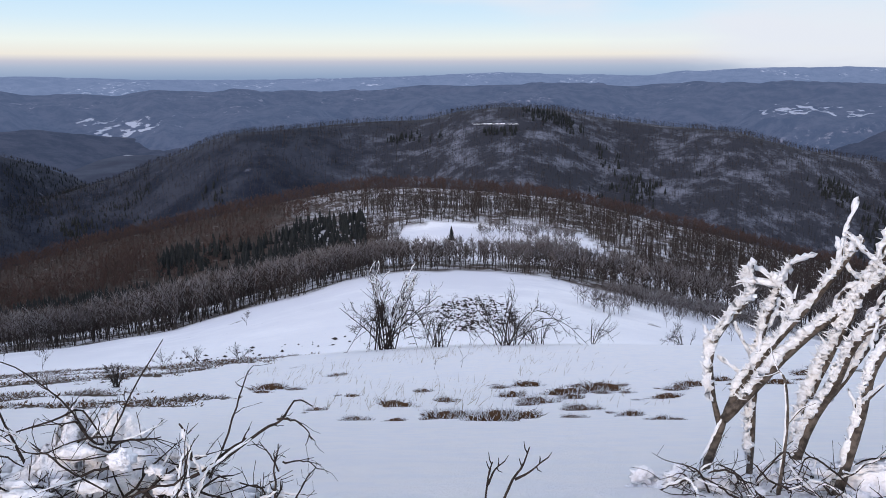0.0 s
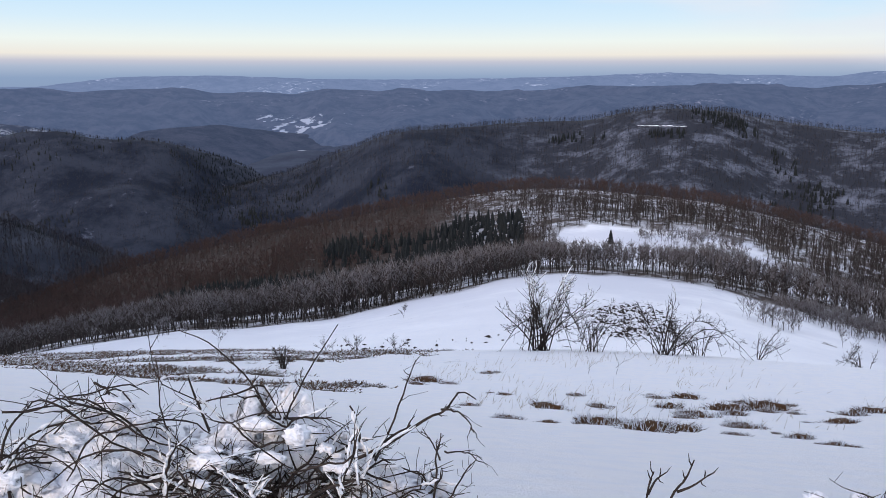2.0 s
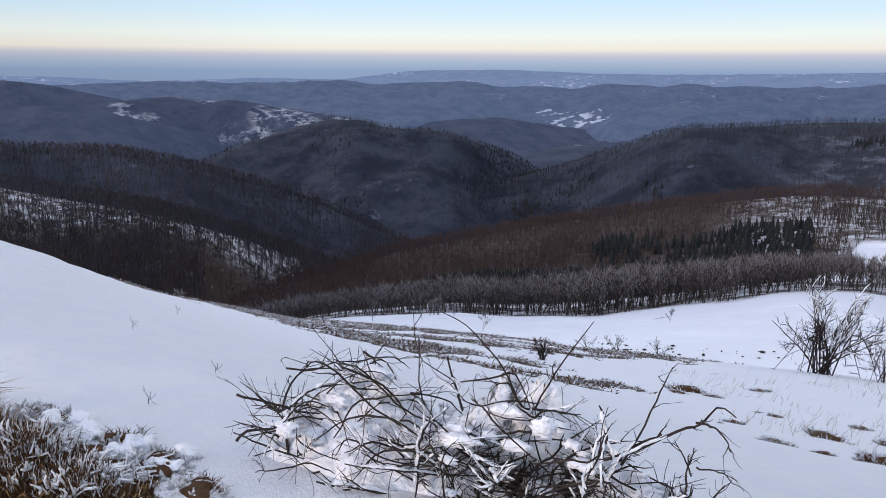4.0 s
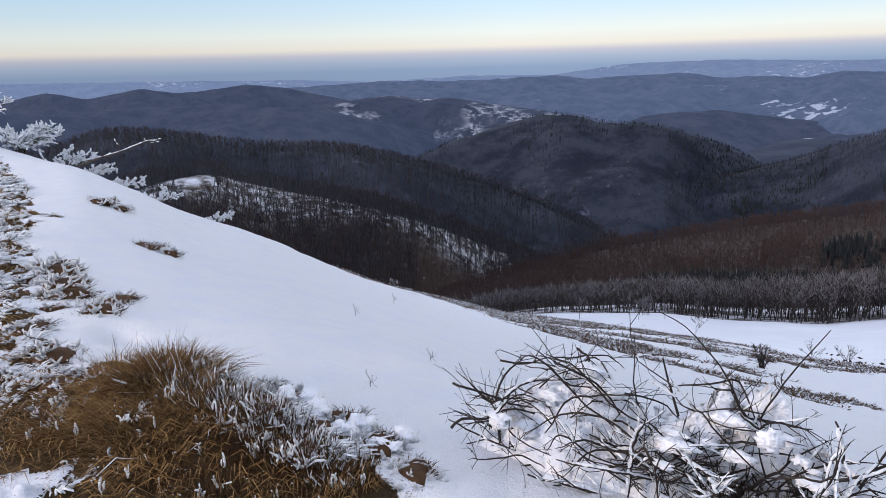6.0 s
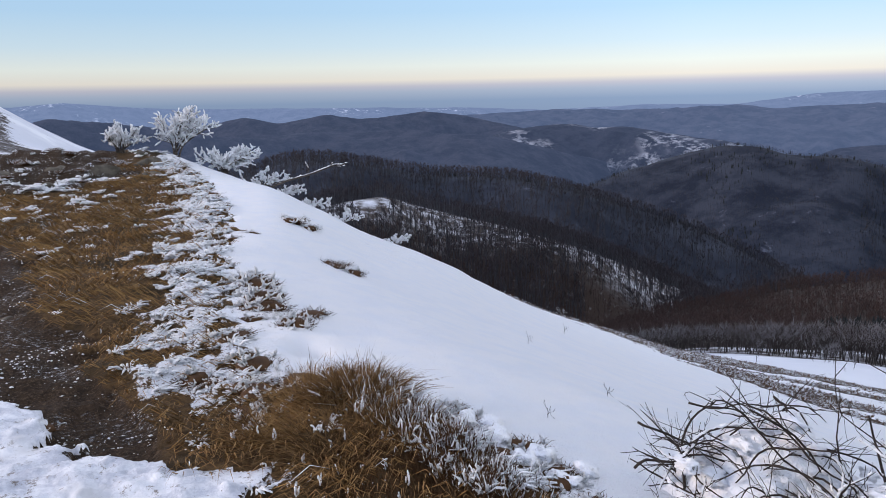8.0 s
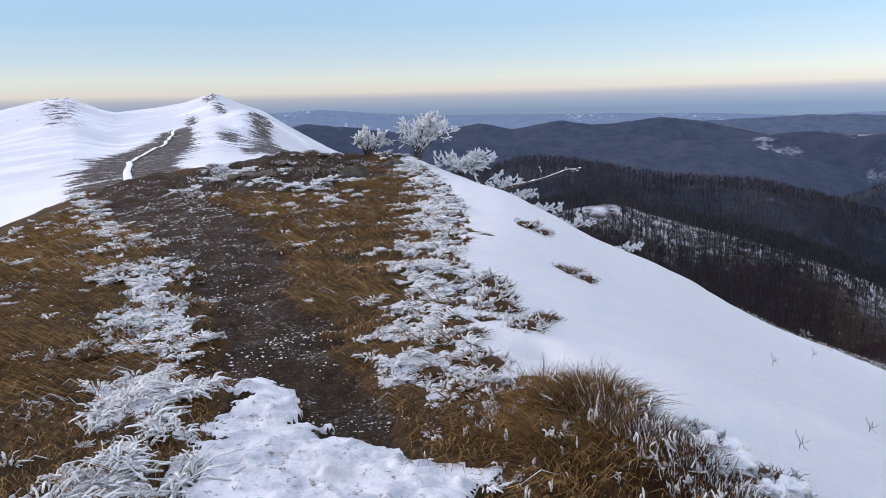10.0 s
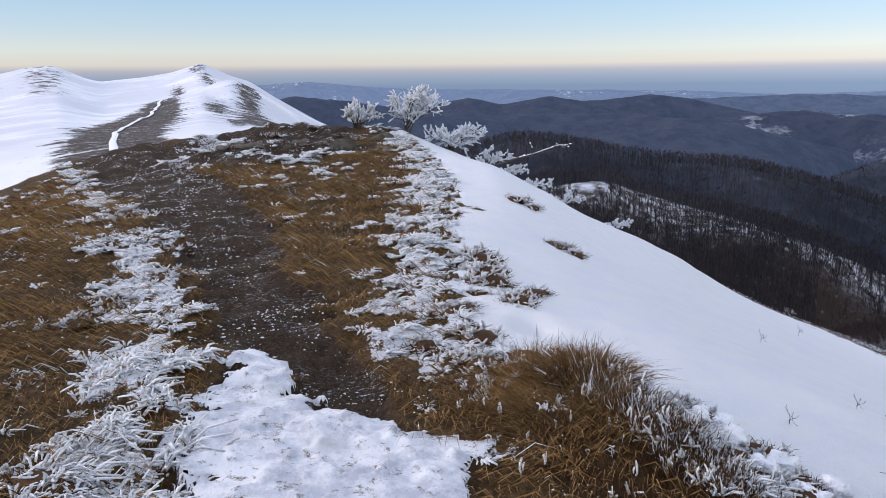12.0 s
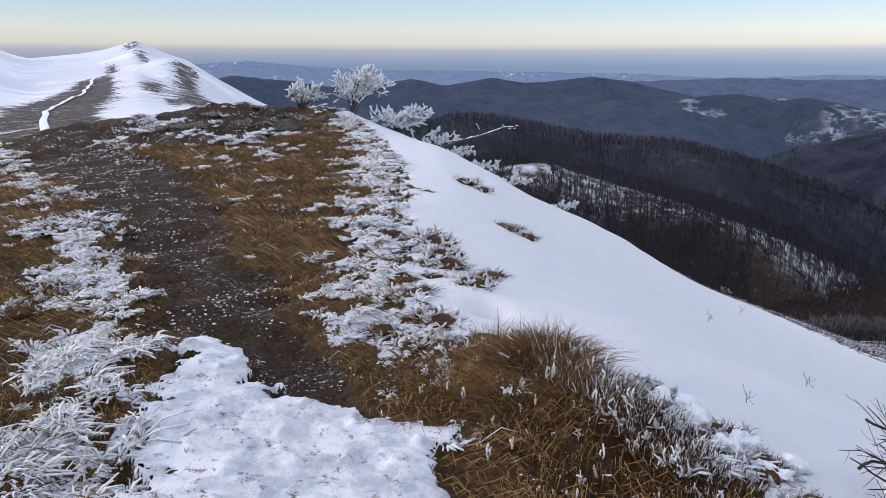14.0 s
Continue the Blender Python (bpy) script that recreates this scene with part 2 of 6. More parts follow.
class Buf:
    """Collects triangles with material numbers."""

    def __init__(self):
        self.v, self.f, self.m, self.n = [], [], [], 0

    def add(self, verts, tris, mat=0):
        verts, tris = np.asarray(verts, float), np.asarray(tris, int)
        self.v.append(verts)
        self.f.append(tris + self.n)
        self.m.append(np.full(len(tris), mat) if np.isscalar(mat) else np.asarray(mat))
        self.n += len(verts)

    def arrays(self):
        return np.concatenate(self.v), np.concatenate(self.f), np.concatenate(self.m)

    def mesh(self, name, mats, smooth=False):
        v, f, m = self.arrays()
        return make_mesh(name, v, f, mats, m, smooth)


def tube(points, radii, sides=6, flat=1.0, cap=True):
    """A tapered tube along points."""
    p, r = np.asarray(points, float), np.asarray(radii, float)
    t = np.gradient(p, axis=0)
    t /= np.linalg.norm(t, axis=1)[:, None] + 1e-9
    ref = np.array([0.31, 0.17, 0.93]) if abs(t[:, 2]).mean() < 0.8 else np.array([0.95, 0.2, 0.1])
    u = np.cross(t, ref)
    u /= np.linalg.norm(u, axis=1)[:, None] + 1e-9
    w = np.cross(t, u)
    a = np.arange(sides) * 2 * np.pi / sides
    ring = np.cos(a)[None, :, None] * u[:, None] + np.sin(a)[None, :, None] * w[:, None] * flat
    v = (p[:, None] + ring * r[:, None, None]).reshape(-1, 3)
    n = len(p)
    i = np.arange(n - 1)[:, None] * sides
    j, k = np.arange(sides)[None], (np.arange(sides)[None] + 1) % sides
    f = np.concatenate([np.stack([i + j, i + k, i + sides + k], -1).reshape(-1, 3), np.stack([i + j, i + sides + k, i + sides + j], -1).reshape(-1, 3)])
    if cap:
        v = np.concatenate([v, p[-1:] + t[-1:] * r[-1] * 0.6, p[:1]])
        e = (n - 1) * sides
        f = np.concatenate([f, np.stack([e + j[0], e + k[0], np.full(sides, n * sides)], -1), np.stack([k[0], j[0], np.full(sides, n * sides + 1)], -1)])
    return v, f


def smooth_line(points, n):
    """A rounded line through the points (Catmull-Rom)."""
    p = np.asarray(points, float)
    if len(p) == 2:
        return p[0] + (p[1] - p[0]) * np.linspace(0, 1, n)[:, None]
    q = np.concatenate([2 * p[:1] - p[1:2], p, 2 * p[-1:] - p[-2:-1]])
    s = np.linspace(0, len(p) - 1 - 1e-6, n)
    i = s.astype(int)
    u = (s - i)[:, None]
    a, b, c, d = q[i], q[i + 1], q[i + 2], q[i + 3]
    return 0.5 * (2 * b + (c - a) * u + (2 * a - 5 * b + 4 * c - d) * u ** 2 + (3 * b - a - 3 * c + d) * u ** 3)


def blades(base, tip, width, rng, bend=None):
    """Tapered blades: one triangle each, or two with a bent middle."""
    base, tip = np.asarray(base, float), np.asarray(tip, float)
    d = tip - base
    side = np.cross(d, rng.normal(size=d.shape))
    side /= np.linalg.norm(side, axis=1)[:, None] + 1e-9
    w = (np.asarray(width) * np.ones(len(base)))[:, None] * 0.5
    n = np.arange(len(base))
    if bend is None:
        return np.stack([base - side * w, base + side * w, tip], 1).reshape(-1, 3), np.stack([3 * n, 3 * n + 1, 3 * n + 2], -1)
    mid = base + d * 0.55 + bend
    v = np.stack([base - side * w, base + side * w, mid + side * w * 0.8, mid - side * w * 0.8, tip], 1).reshape(-1, 3)
    k = 5 * n
    f = np.concatenate([np.stack([k, k + 1, k + 2], -1), np.stack([k, k + 2, k + 3], -1), np.stack([k + 3, k + 2, k + 4], -1)])
    return v, f


def ball_shape(level):
    bm = bmesh.new()
    bmesh.ops.create_icosphere(bm, subdivisions=level, radius=1)
    v = np.array([x.co[:] for x in bm.verts])
    f = np.array([[y.index for y in x.verts] for x in bm.faces])
    bm.free()
    return v, f


BALL = {k: ball_shape(k) for k in (1, 2, 3, 4)}


def lump(center, size, seed, level=3, rough=0.35, grain=1.4):
    """A rounded, uneven lump."""
    v, f = BALL[level]
    o = seed * 7.7
    k = 1 + rough * (fbm(v[:, 0] * grain + o, v[:, 1] * grain + v[:, 2] * 2.1 * grain, 1.0, 3, int(seed)) + 0.5 * fbm(v[:, 2] * 3 * grain - o, v[:, 0] * 3 * grain + v[:, 1] * grain, 1.0, 2, int(seed) + 3))
    return v * k[:, None] * np.asarray(size) + np.asarray(center), f


def part(name, me, parent, label=""):
    ob = new(name, me)
    ob.parent = parent
    return tagged(ob, label)


def thing(name, label, category, at=(0, 0, 0), group=""):
    ob = new(name)
    ob.location = at
    ob.empty_display_size = 0.1
    return tagged(ob, label, category, group)


def gz(x, y):
    return float(surface(np.array([x]), np.array([y]))[0][0])


# ---- materials ----
class Mat:
    def __init__(self, name, rough=0.8, spec=0.3):
        self.m = bpy.data.materials.new(name)
        self.m.use_nodes = True
        self.t = self.m.node_tree
        self.b = self.t.nodes["Principled BSDF"]
        self.b.inputs["Roughness"].default_value = rough
        self.b.inputs["Specular IOR Level"].default_value = spec
        self.co = self.t.nodes.new("ShaderNodeTexCoord").outputs["Object"]

    def put(self, socket, value):
        if isinstance(value, bpy.types.NodeSocket):
            self.t.links.new(value, socket)
        elif isinstance(value, (tuple, list)) and len(value) == 3 and socket.type == "RGBA":
            socket.default_value = (*value, 1)
        else:
            socket.default_value = value

    def noise(self, scale, detail=4, rough=0.55, stretch=None):
        n = self.t.nodes.new("ShaderNodeTexNoise")
        n.inputs["Scale"].default_value, n.inputs["Detail"].default_value, n.inputs["Roughness"].default_value = scale, detail, rough
        co = self.co
        if stretch:
            mp = self.t.nodes.new("ShaderNodeMapping")
            mp.inputs["Scale"].default_value = stretch
            self.put(mp.inputs[0], co)
            co = mp.outputs[0]
        self.put(n.inputs["Vector"], co)
        return n.outputs[0]

    def ramp(self, v, lo, hi):
        n = self.t.nodes.new("ShaderNodeMapRange")
        n.interpolation_type = "SMOOTHSTEP"
        self.put(n.inputs["Value"], v)
        n.inputs["From Min"].default_value, n.inputs["From Max"].default_value = lo, hi
        return n.outputs[0]

    def math(self, op, a, b=0.0):
        n = self.t.nodes.new("ShaderNodeMath")
        n.operation = op
        self.put(n.inputs[0], a)
        self.put(n.inputs[1], b)
        return n.outputs[0]

    def mix(self, fac, a, b):
        n = self.t.nodes.new("ShaderNodeMix")
        n.data_type = "RGBA"
        self.put(n.inputs["Factor"], fac)
        self.put(n.inputs["A"], a)
        self.put(n.inputs["B"], b)
        return n.outputs["Result"]

    def attr(self, name):
        n = self.t.nodes.new("ShaderNodeAttribute")
        n.attribute_name = name
        return n.outputs["Fac"]

    def island(self):
        return self.t.nodes.new("ShaderNodeNewGeometry").outputs["Random Per Island"]

    def one(self):
        return self.t.nodes.new("ShaderNodeObjectInfo").outputs["Random"]

    def color(self, c):
        self.put(self.b.inputs["Base Color"], c)
        return self

    def bump(self, h, strength, distance):
        n = self.t.nodes.new("ShaderNodeBump")
        n.inputs["Strength"].default_value, n.inputs["Distance"].default_value = strength, distance
        self.put(n.inputs["Height"], h)
        self.put(self.b.inputs["Normal"], n.outputs[0])
        return self


def two_tone(name, a, b, scale, rough=0.85, lo=0.35, hi=0.65, spec=0.2, bump=None, by_island=None):
    k = Mat(name, rough, spec)
    c = k.mix(k.ramp(k.noise(scale, 5), lo, hi), a, b)
    if by_island:
        c = k.mix(k.island(), c, by_island)
    k.color(c)
    if bump:
        k.bump(k.noise(bump[0], 4), bump[1], bump[2])
    return k


SNOW = (0.89, 0.89, 0.91)
RIME = (0.93, 0.935, 0.95)
m_snow = two_tone("packed_snow", SNOW, (0.78, 0.80, 0.86), 9, 0.6, spec=0.3, bump=(28, 1.0, 0.03)).m
m_rime = two_tone("rime", RIME, (0.84, 0.855, 0.89), 22, 0.65, spec=0.3, bump=(70, 1.0, 0.018)).m
m_bark = two_tone("grey_bark", (0.115, 0.095, 0.08), (0.036, 0.029, 0.024), 30, 0.85, bump=(90, 0.8, 0.004)).m
m_twig = two_tone("dark_twig", (0.018, 0.013, 0.011), (0.046, 0.034, 0.028), 25, 0.7, bump=(150, 0.5, 0.002)).m
m_grass = two_tone("dry_grass", (0.215, 0.118, 0.042), (0.085, 0.048, 0.020), 1.6, 0.85, by_island=(0.34, 0.200, 0.078)).m
m_tussock = two_tone("tussock_grass", (0.078, 0.038, 0.015), (0.028, 0.015, 0.008), 5, 0.85, by_island=(0.27, 0.160, 0.068)).m
m_heather = two_tone("heather", (0.042, 0.022, 0.012), (0.072, 0.036, 0.016), 5, 0.9, by_island=(0.105, 0.054, 0.024)).m
m_frost = two_tone("frosted_sprigs", (0.62, 0.64, 0.67), (0.36, 0.36, 0.36), 12, 0.7, by_island=(0.74, 0.76, 0.80)).m
m_stalk = two_tone("pale_stalks", (0.42, 0.36, 0.27), (0.30, 0.25, 0.18), 8, 0.8).m
m_rock = two_tone("dark_rock", (0.075, 0.065, 0.052), (0.15, 0.13, 0.105), 7, 0.85, bump=(24, 0.9, 0.03)).m
# wood: trunks, brown twigs, frosted twigs, needles
m_trunk = two_tone("beech_trunk", (0.060, 0.052, 0.047), (0.032, 0.028, 0.026), 0.8, 0.9).m
m_crown = two_tone("brown_crowns", (0.060, 0.039, 0.035), (0.038, 0.027, 0.026), 0.03, 0.95, by_island=(0.074, 0.048, 0.042)).m
m_crown_grey = two_tone("grey_crowns", (0.040, 0.029, 0.026), (0.024, 0.019, 0.018), 0.05, 0.95, by_island=(0.054, 0.040, 0.036)).m
m_crown_frost = two_tone("frosted_crowns", (0.17, 0.16, 0.165), (0.085, 0.077, 0.078), 0.08, 0.9, by_island=(0.21, 0.20, 0.205)).m
# far crowns: the blue of distance haze is put into the base colour
m_crown_hazed = two_tone("hazed_crowns", (0.022, 0.027, 0.043), (0.008, 0.012, 0.024), 0.014, 0.95, by_island=(0.020, 0.026, 0.043)).m
m_crown_umber = two_tone("umber_crowns", (0.048, 0.039, 0.042), (0.029, 0.027, 0.033), 0.02, 0.95, by_island=(0.060, 0.049, 0.053)).m
m_trunk_pale = two_tone("pale_trunks", (0.064, 0.065, 0.076), (0.032, 0.033, 0.039), 0.05, 0.9, by_island=(0.080, 0.081, 0.092)).m
m_needle = two_tone("fir_needles", (0.014, 0.017, 0.018), (0.021, 0.024, 0.025), 0.4, 0.9, by_island=(0.017, 0.020, 0.021)).m


# ---- the ground: one sheet from the feet to the horizon ----
def track_middle(x):
    return np.interp(x, [-26, -22, -14, -7.6, -5, -3, 0], [-2.5, -1.85, -0.4, 0.24, 0.16, 0.3, 0.4])


PATH_D, PATH_B = [34, 40, 70, 110, 160, 200, 240, 281, 458], [95.7, 95.6, 95.3, 95.1, 94.9, 94.4, 93.4, 92.6, 91.7]
# patches of bare moor on the white peak: bearing, distance and their half widths
MOOR_SPOTS = [(88.3, 300, 0.8, 60), (86.1, 340, 0.8, 80), (85.9, 235, 0.8, 45), (87.2, 190, 0.5, 30), (84.8, 250, 0.7, 45), (90.8, 500, 0.5, 40), (88.9, 560, 0.45, 40), (89.5, 655, 0.5, 35), (86.3, 440, 0.6, 30)]


def ice_inside(x, y, n1, n2):
    """Depth inside the rim of the trodden ice."""
    right = np.interp(x, [-5.1, -4.9, -4.26, -4.1, -3.64, -3.45, -3.3, -3.0, -2, 0, 4], [0.14, 0.30, 0.38, 0.46, 0.70, 1.02, 0.98, 0.80, 0.95, 1.0, 0.9])
    left = np.interp(x, [-5.1, -4.4, -3.8, -3.0, 0], [0.0, -0.24, -0.38, -0.48, -0.4])
    return np.minimum(np.minimum(y - left, right - y), x + 5.1) + 0.20 * n1 + 0.20 * n2 + 0.12 * fbm(x, y, 0.08, 3, 45)


def surface(x, y):
    """Height with drifts, hummocks and wear, and the cover there: snow, grass, soil, heath, wood."""
    d = np.hypot(x, y)
    b = np.degrees(np.arctan2(-x, y))
    z = ground_height(x, y)
    n1, n2, n3 = fbm(x, y, 0.9, 4, 41), fbm(x, y, 0.22, 3, 43), fbm(x, y, 3.1, 3, 47)
    close = 1 - step01(d, 45, 70)
    # the ridge: a worn track between grass verges, then the snow field
    half = np.interp(x, [-30, -22, -14, -7.6, -5, -3], [0.6, 1.0, 0.9, 0.5, 0.38, 0.5])
    off = np.abs(y - track_middle(x))
    soil = (1 - step01(off + 0.34 * n1 + 0.22 * n2, half - 0.12, half + 0.12)) * step01(x, -30, -25) * (1 - step01(x, -3.4, -3))
    bare = (1 - step01(np.hypot((x + 20.5) / 4.0, (y - 1.6) / 2.6) + 0.35 * n1, 0.8, 1.05)) * (x < -14)   # the bare knoll
    soil = np.maximum(soil, bare * 0.95)
    verge = np.interp(x, [-30, -26, -20, -16.4, -12.5, -9, -7.3, -5, -4, -3.6, -2.6, -1.5, 0, 3], [3.5, 5.4, 5.2, 4.7, 3.8, 2.6, 2.1, 1.5, 1.45, 1.95, 2.05, 1.65, 1.3, 1.0])
    grass = (1 - step01(y + 0.3 * n1 + 0.2 * n2, verge - 0.06, verge + 0.1)) * step01(x, -34, -27) * close
    inside = ice_inside(x, y, n1, n2)
    ice = step01(inside, -0.01, 0.07) * (d < 12)
    rimed = step01(0.62 * fbm(x, y, 0.55, 4, 61) + 0.45 * fbm(x, y, 0.12, 2, 67) - 0.32
                   + 0.54 * np.exp(-((y - verge + 0.28) / 0.48) ** 2) + 0.46 * np.exp(-((y - track_middle(x) + half + 0.42) / 0.40) ** 2)
                   - 0.25 * soil - 0.7 * np.exp(-((x + 3.1) / 0.9) ** 2 - ((y - 1.4) / 0.38) ** 2), 0.0, 0.22) * np.maximum(grass, 0)
    rimed = np.maximum(rimed, bare * step01(fbm(x, y, 0.8, 4, 173, 0.6), 0.12, 0.3) * 0.9)
    snow = np.clip(np.maximum(1 - np.maximum(grass, soil), ice), 0, 1)
    grass, soil = grass * (1 - ice), soil * (1 - ice)
    # heath strips under the lip of the slope
    q = d / edge_far(b)
    lip = np.interp(b, [4, 12, 21, 28, 35, 42, 47, 52], [0.96, 0.86, 0.74, 0.64, 0.47, 0.48, 0.62, 0.92])
    bands = step01(q, lip - 0.10, lip + 0.02) * step01(b, 3, 14) * (1 - step01(b, 52, 57)) + 0.95 * step01(q, 0.40, 0.46) * (1 - step01(q, 0.55, 0.60)) * step01(b, 12, 22) * (1 - step01(b, 36, 44))
    heath = step01(0.66 * bands + 0.85 * fbm(np.radians(b) * d * 0.30, d * 0.9, 1.6, 5, 71, 0.62) + 0.35 * fbm(x, y, 0.7, 3, 73, 0.6) - 0.52, 0.0, 0.2) * (q < 1.1) * (d > 12) * np.clip(bands * 3, 0, 1)
    # streaks on the white peak and round the path up to it
    bp = np.interp(d, PATH_D, PATH_B)
    wide = np.exp(-((b - bp + 0.2) / np.interp(d, [40, 200, 300, 458], [3.3, 2.7, 1.5, 0.7])) ** 2) * (1 - step01(d, 420, 480)) * step01(d, 28, 45)
    rocky = np.exp(-((b - 98.8) / 1.5) ** 2) * step01(d, 380, 520)
    spots = sum(np.exp(-((b - sb0) / (wb * 1.3)) ** 2 - ((d - sd0) / (wd * 1.3)) ** 2) for sb0, sd0, wb, wd in MOOR_SPOTS)
    moor = np.where(d > 30, np.clip(np.maximum(1.9 * wide, 0.85 * np.minimum(spots, 1)) + rocky * 0.6, 0, 1) * (b > 78) * (b < 112), 0)
    # stony turf on the spur
    turf = 0.40 * (1 - step01(np.hypot((x - 2.5) / 14, (y - 108) / 26) + 0.3 * n3, 0.7, 1.0))
    heath = np.maximum(heath, turf * (d > 70))
    # woods
    wood = wood_mask(x, y)
    near_field = np.exp(-((b - 22) / 5) ** 2 - ((d - 2500) / 260) ** 2) + np.exp(-((b + 24) / 6) ** 2 - ((d - 2650) / 220) ** 2)
    field = np.clip(near_field, 0, 1) * (d > 2000)
    # relief of the cover
    hum = (0.060 * n1 + 0.025 * n2) * grass * (1 + rimed) + rimed * 0.035
    drift = snow * close * (0.035 + 0.03 * n3 + 0.020 * n1 + 0.010 * n2 + 0.02 * fbm(x * 0.5, y * 1.5, 1.6, 3, 101) * step01(d, 3, 9))
    patch = step01(-x, 1.5, 1.9) * (x > -6)
    tread = ice * np.where(patch > 0.5, -0.014, 0.10 * fbm(x, y, 0.36, 4, 103, 0.62) + 0.045 * n2 + 0.015)
    worn = -0.045 * soil * (1 - bare) + soil * (0.035 * n2 + 0.03 * n1) + bare * (0.42 * fbm(x, y, 1.7, 4, 107, 0.6) + 0.08 * n1 + 0.05)
    z = z + np.where(d < 75, hum + drift + tread + worn + heath * 0.05 * (1 + n1) * close, 0)
    z = z + np.interp(x, [-4.0, -3.6, -2.4], [0.18, 0.16, 0.02]) * np.exp(-((x + 3.3) / 0.75) ** 4 - ((y - 1.62) / 0.34) ** 2)
    z = z - 0.10 * np.exp(-(((x + 5.05) / 0.16) ** 2 + ((y - 1.93) / 0.11) ** 2))
    soil = np.maximum(soil, np.where(patch > 0.5, 0.8 * ice, 0.9 * ice * step01(fbm(x, y, 0.30, 4, 163, 0.65), 0.40, 0.50)))
    snow = np.where((patch > 0.5) & (ice > 0), np.minimum(snow, 1 - ice), snow)
    return z, snow, grass, soil, heath, wood, rimed, field, moor, ice


def wood_mask(x, y):
    """Where the woods stand, 0..1."""
    d = np.hypot(x, y)
    b = np.degrees(np.arctan2(-x, y))
    n = fbm(x, y, 24, 3, 111)
    belt_in = np.interp(b, [-40, -10, 10, 30, 50], [160, 164, 164, 158, 170]) + 11 * n + 5 * fbm(x, y, 7, 3, 113)
    belt = step01(d, belt_in - 3, belt_in + 2) * (1 - step01(d, belt_in + 34, belt_in + 40)) * (b > -45) * (b < 62)
    # the open meadow in the wood behind the belt
    open_far = np.interp(b, [-20, -14, -12, -10, -5, -3, 2.6, 3.6, 4.6, 6], [250, 270, 300, 352, 358, 352, 348, 330, 270, 200])
    meadow = (d < open_far + 10 * n) & (b < 6.0 + 1.5 * n)
    back = step01(d, 200, 210) * (~meadow) * (b < 66) * (d < 700)
    hills = step01(d, 560, 600) * (b < 76)
    bald = (1 - step01(np.hypot((b - 63.0) / 1.25, (d - 555) / 7) + 0.2 * n, 0.8, 1.0))
    gap = step01(fbm(x, y, 33, 3, 117), 0.28, 0.4) * (d > 330) * (d < 430) * (b < 9) * 0.8
    return np.clip(np.maximum(np.maximum(belt, back * (1 - gap)), hills) - bald, 0, 1)


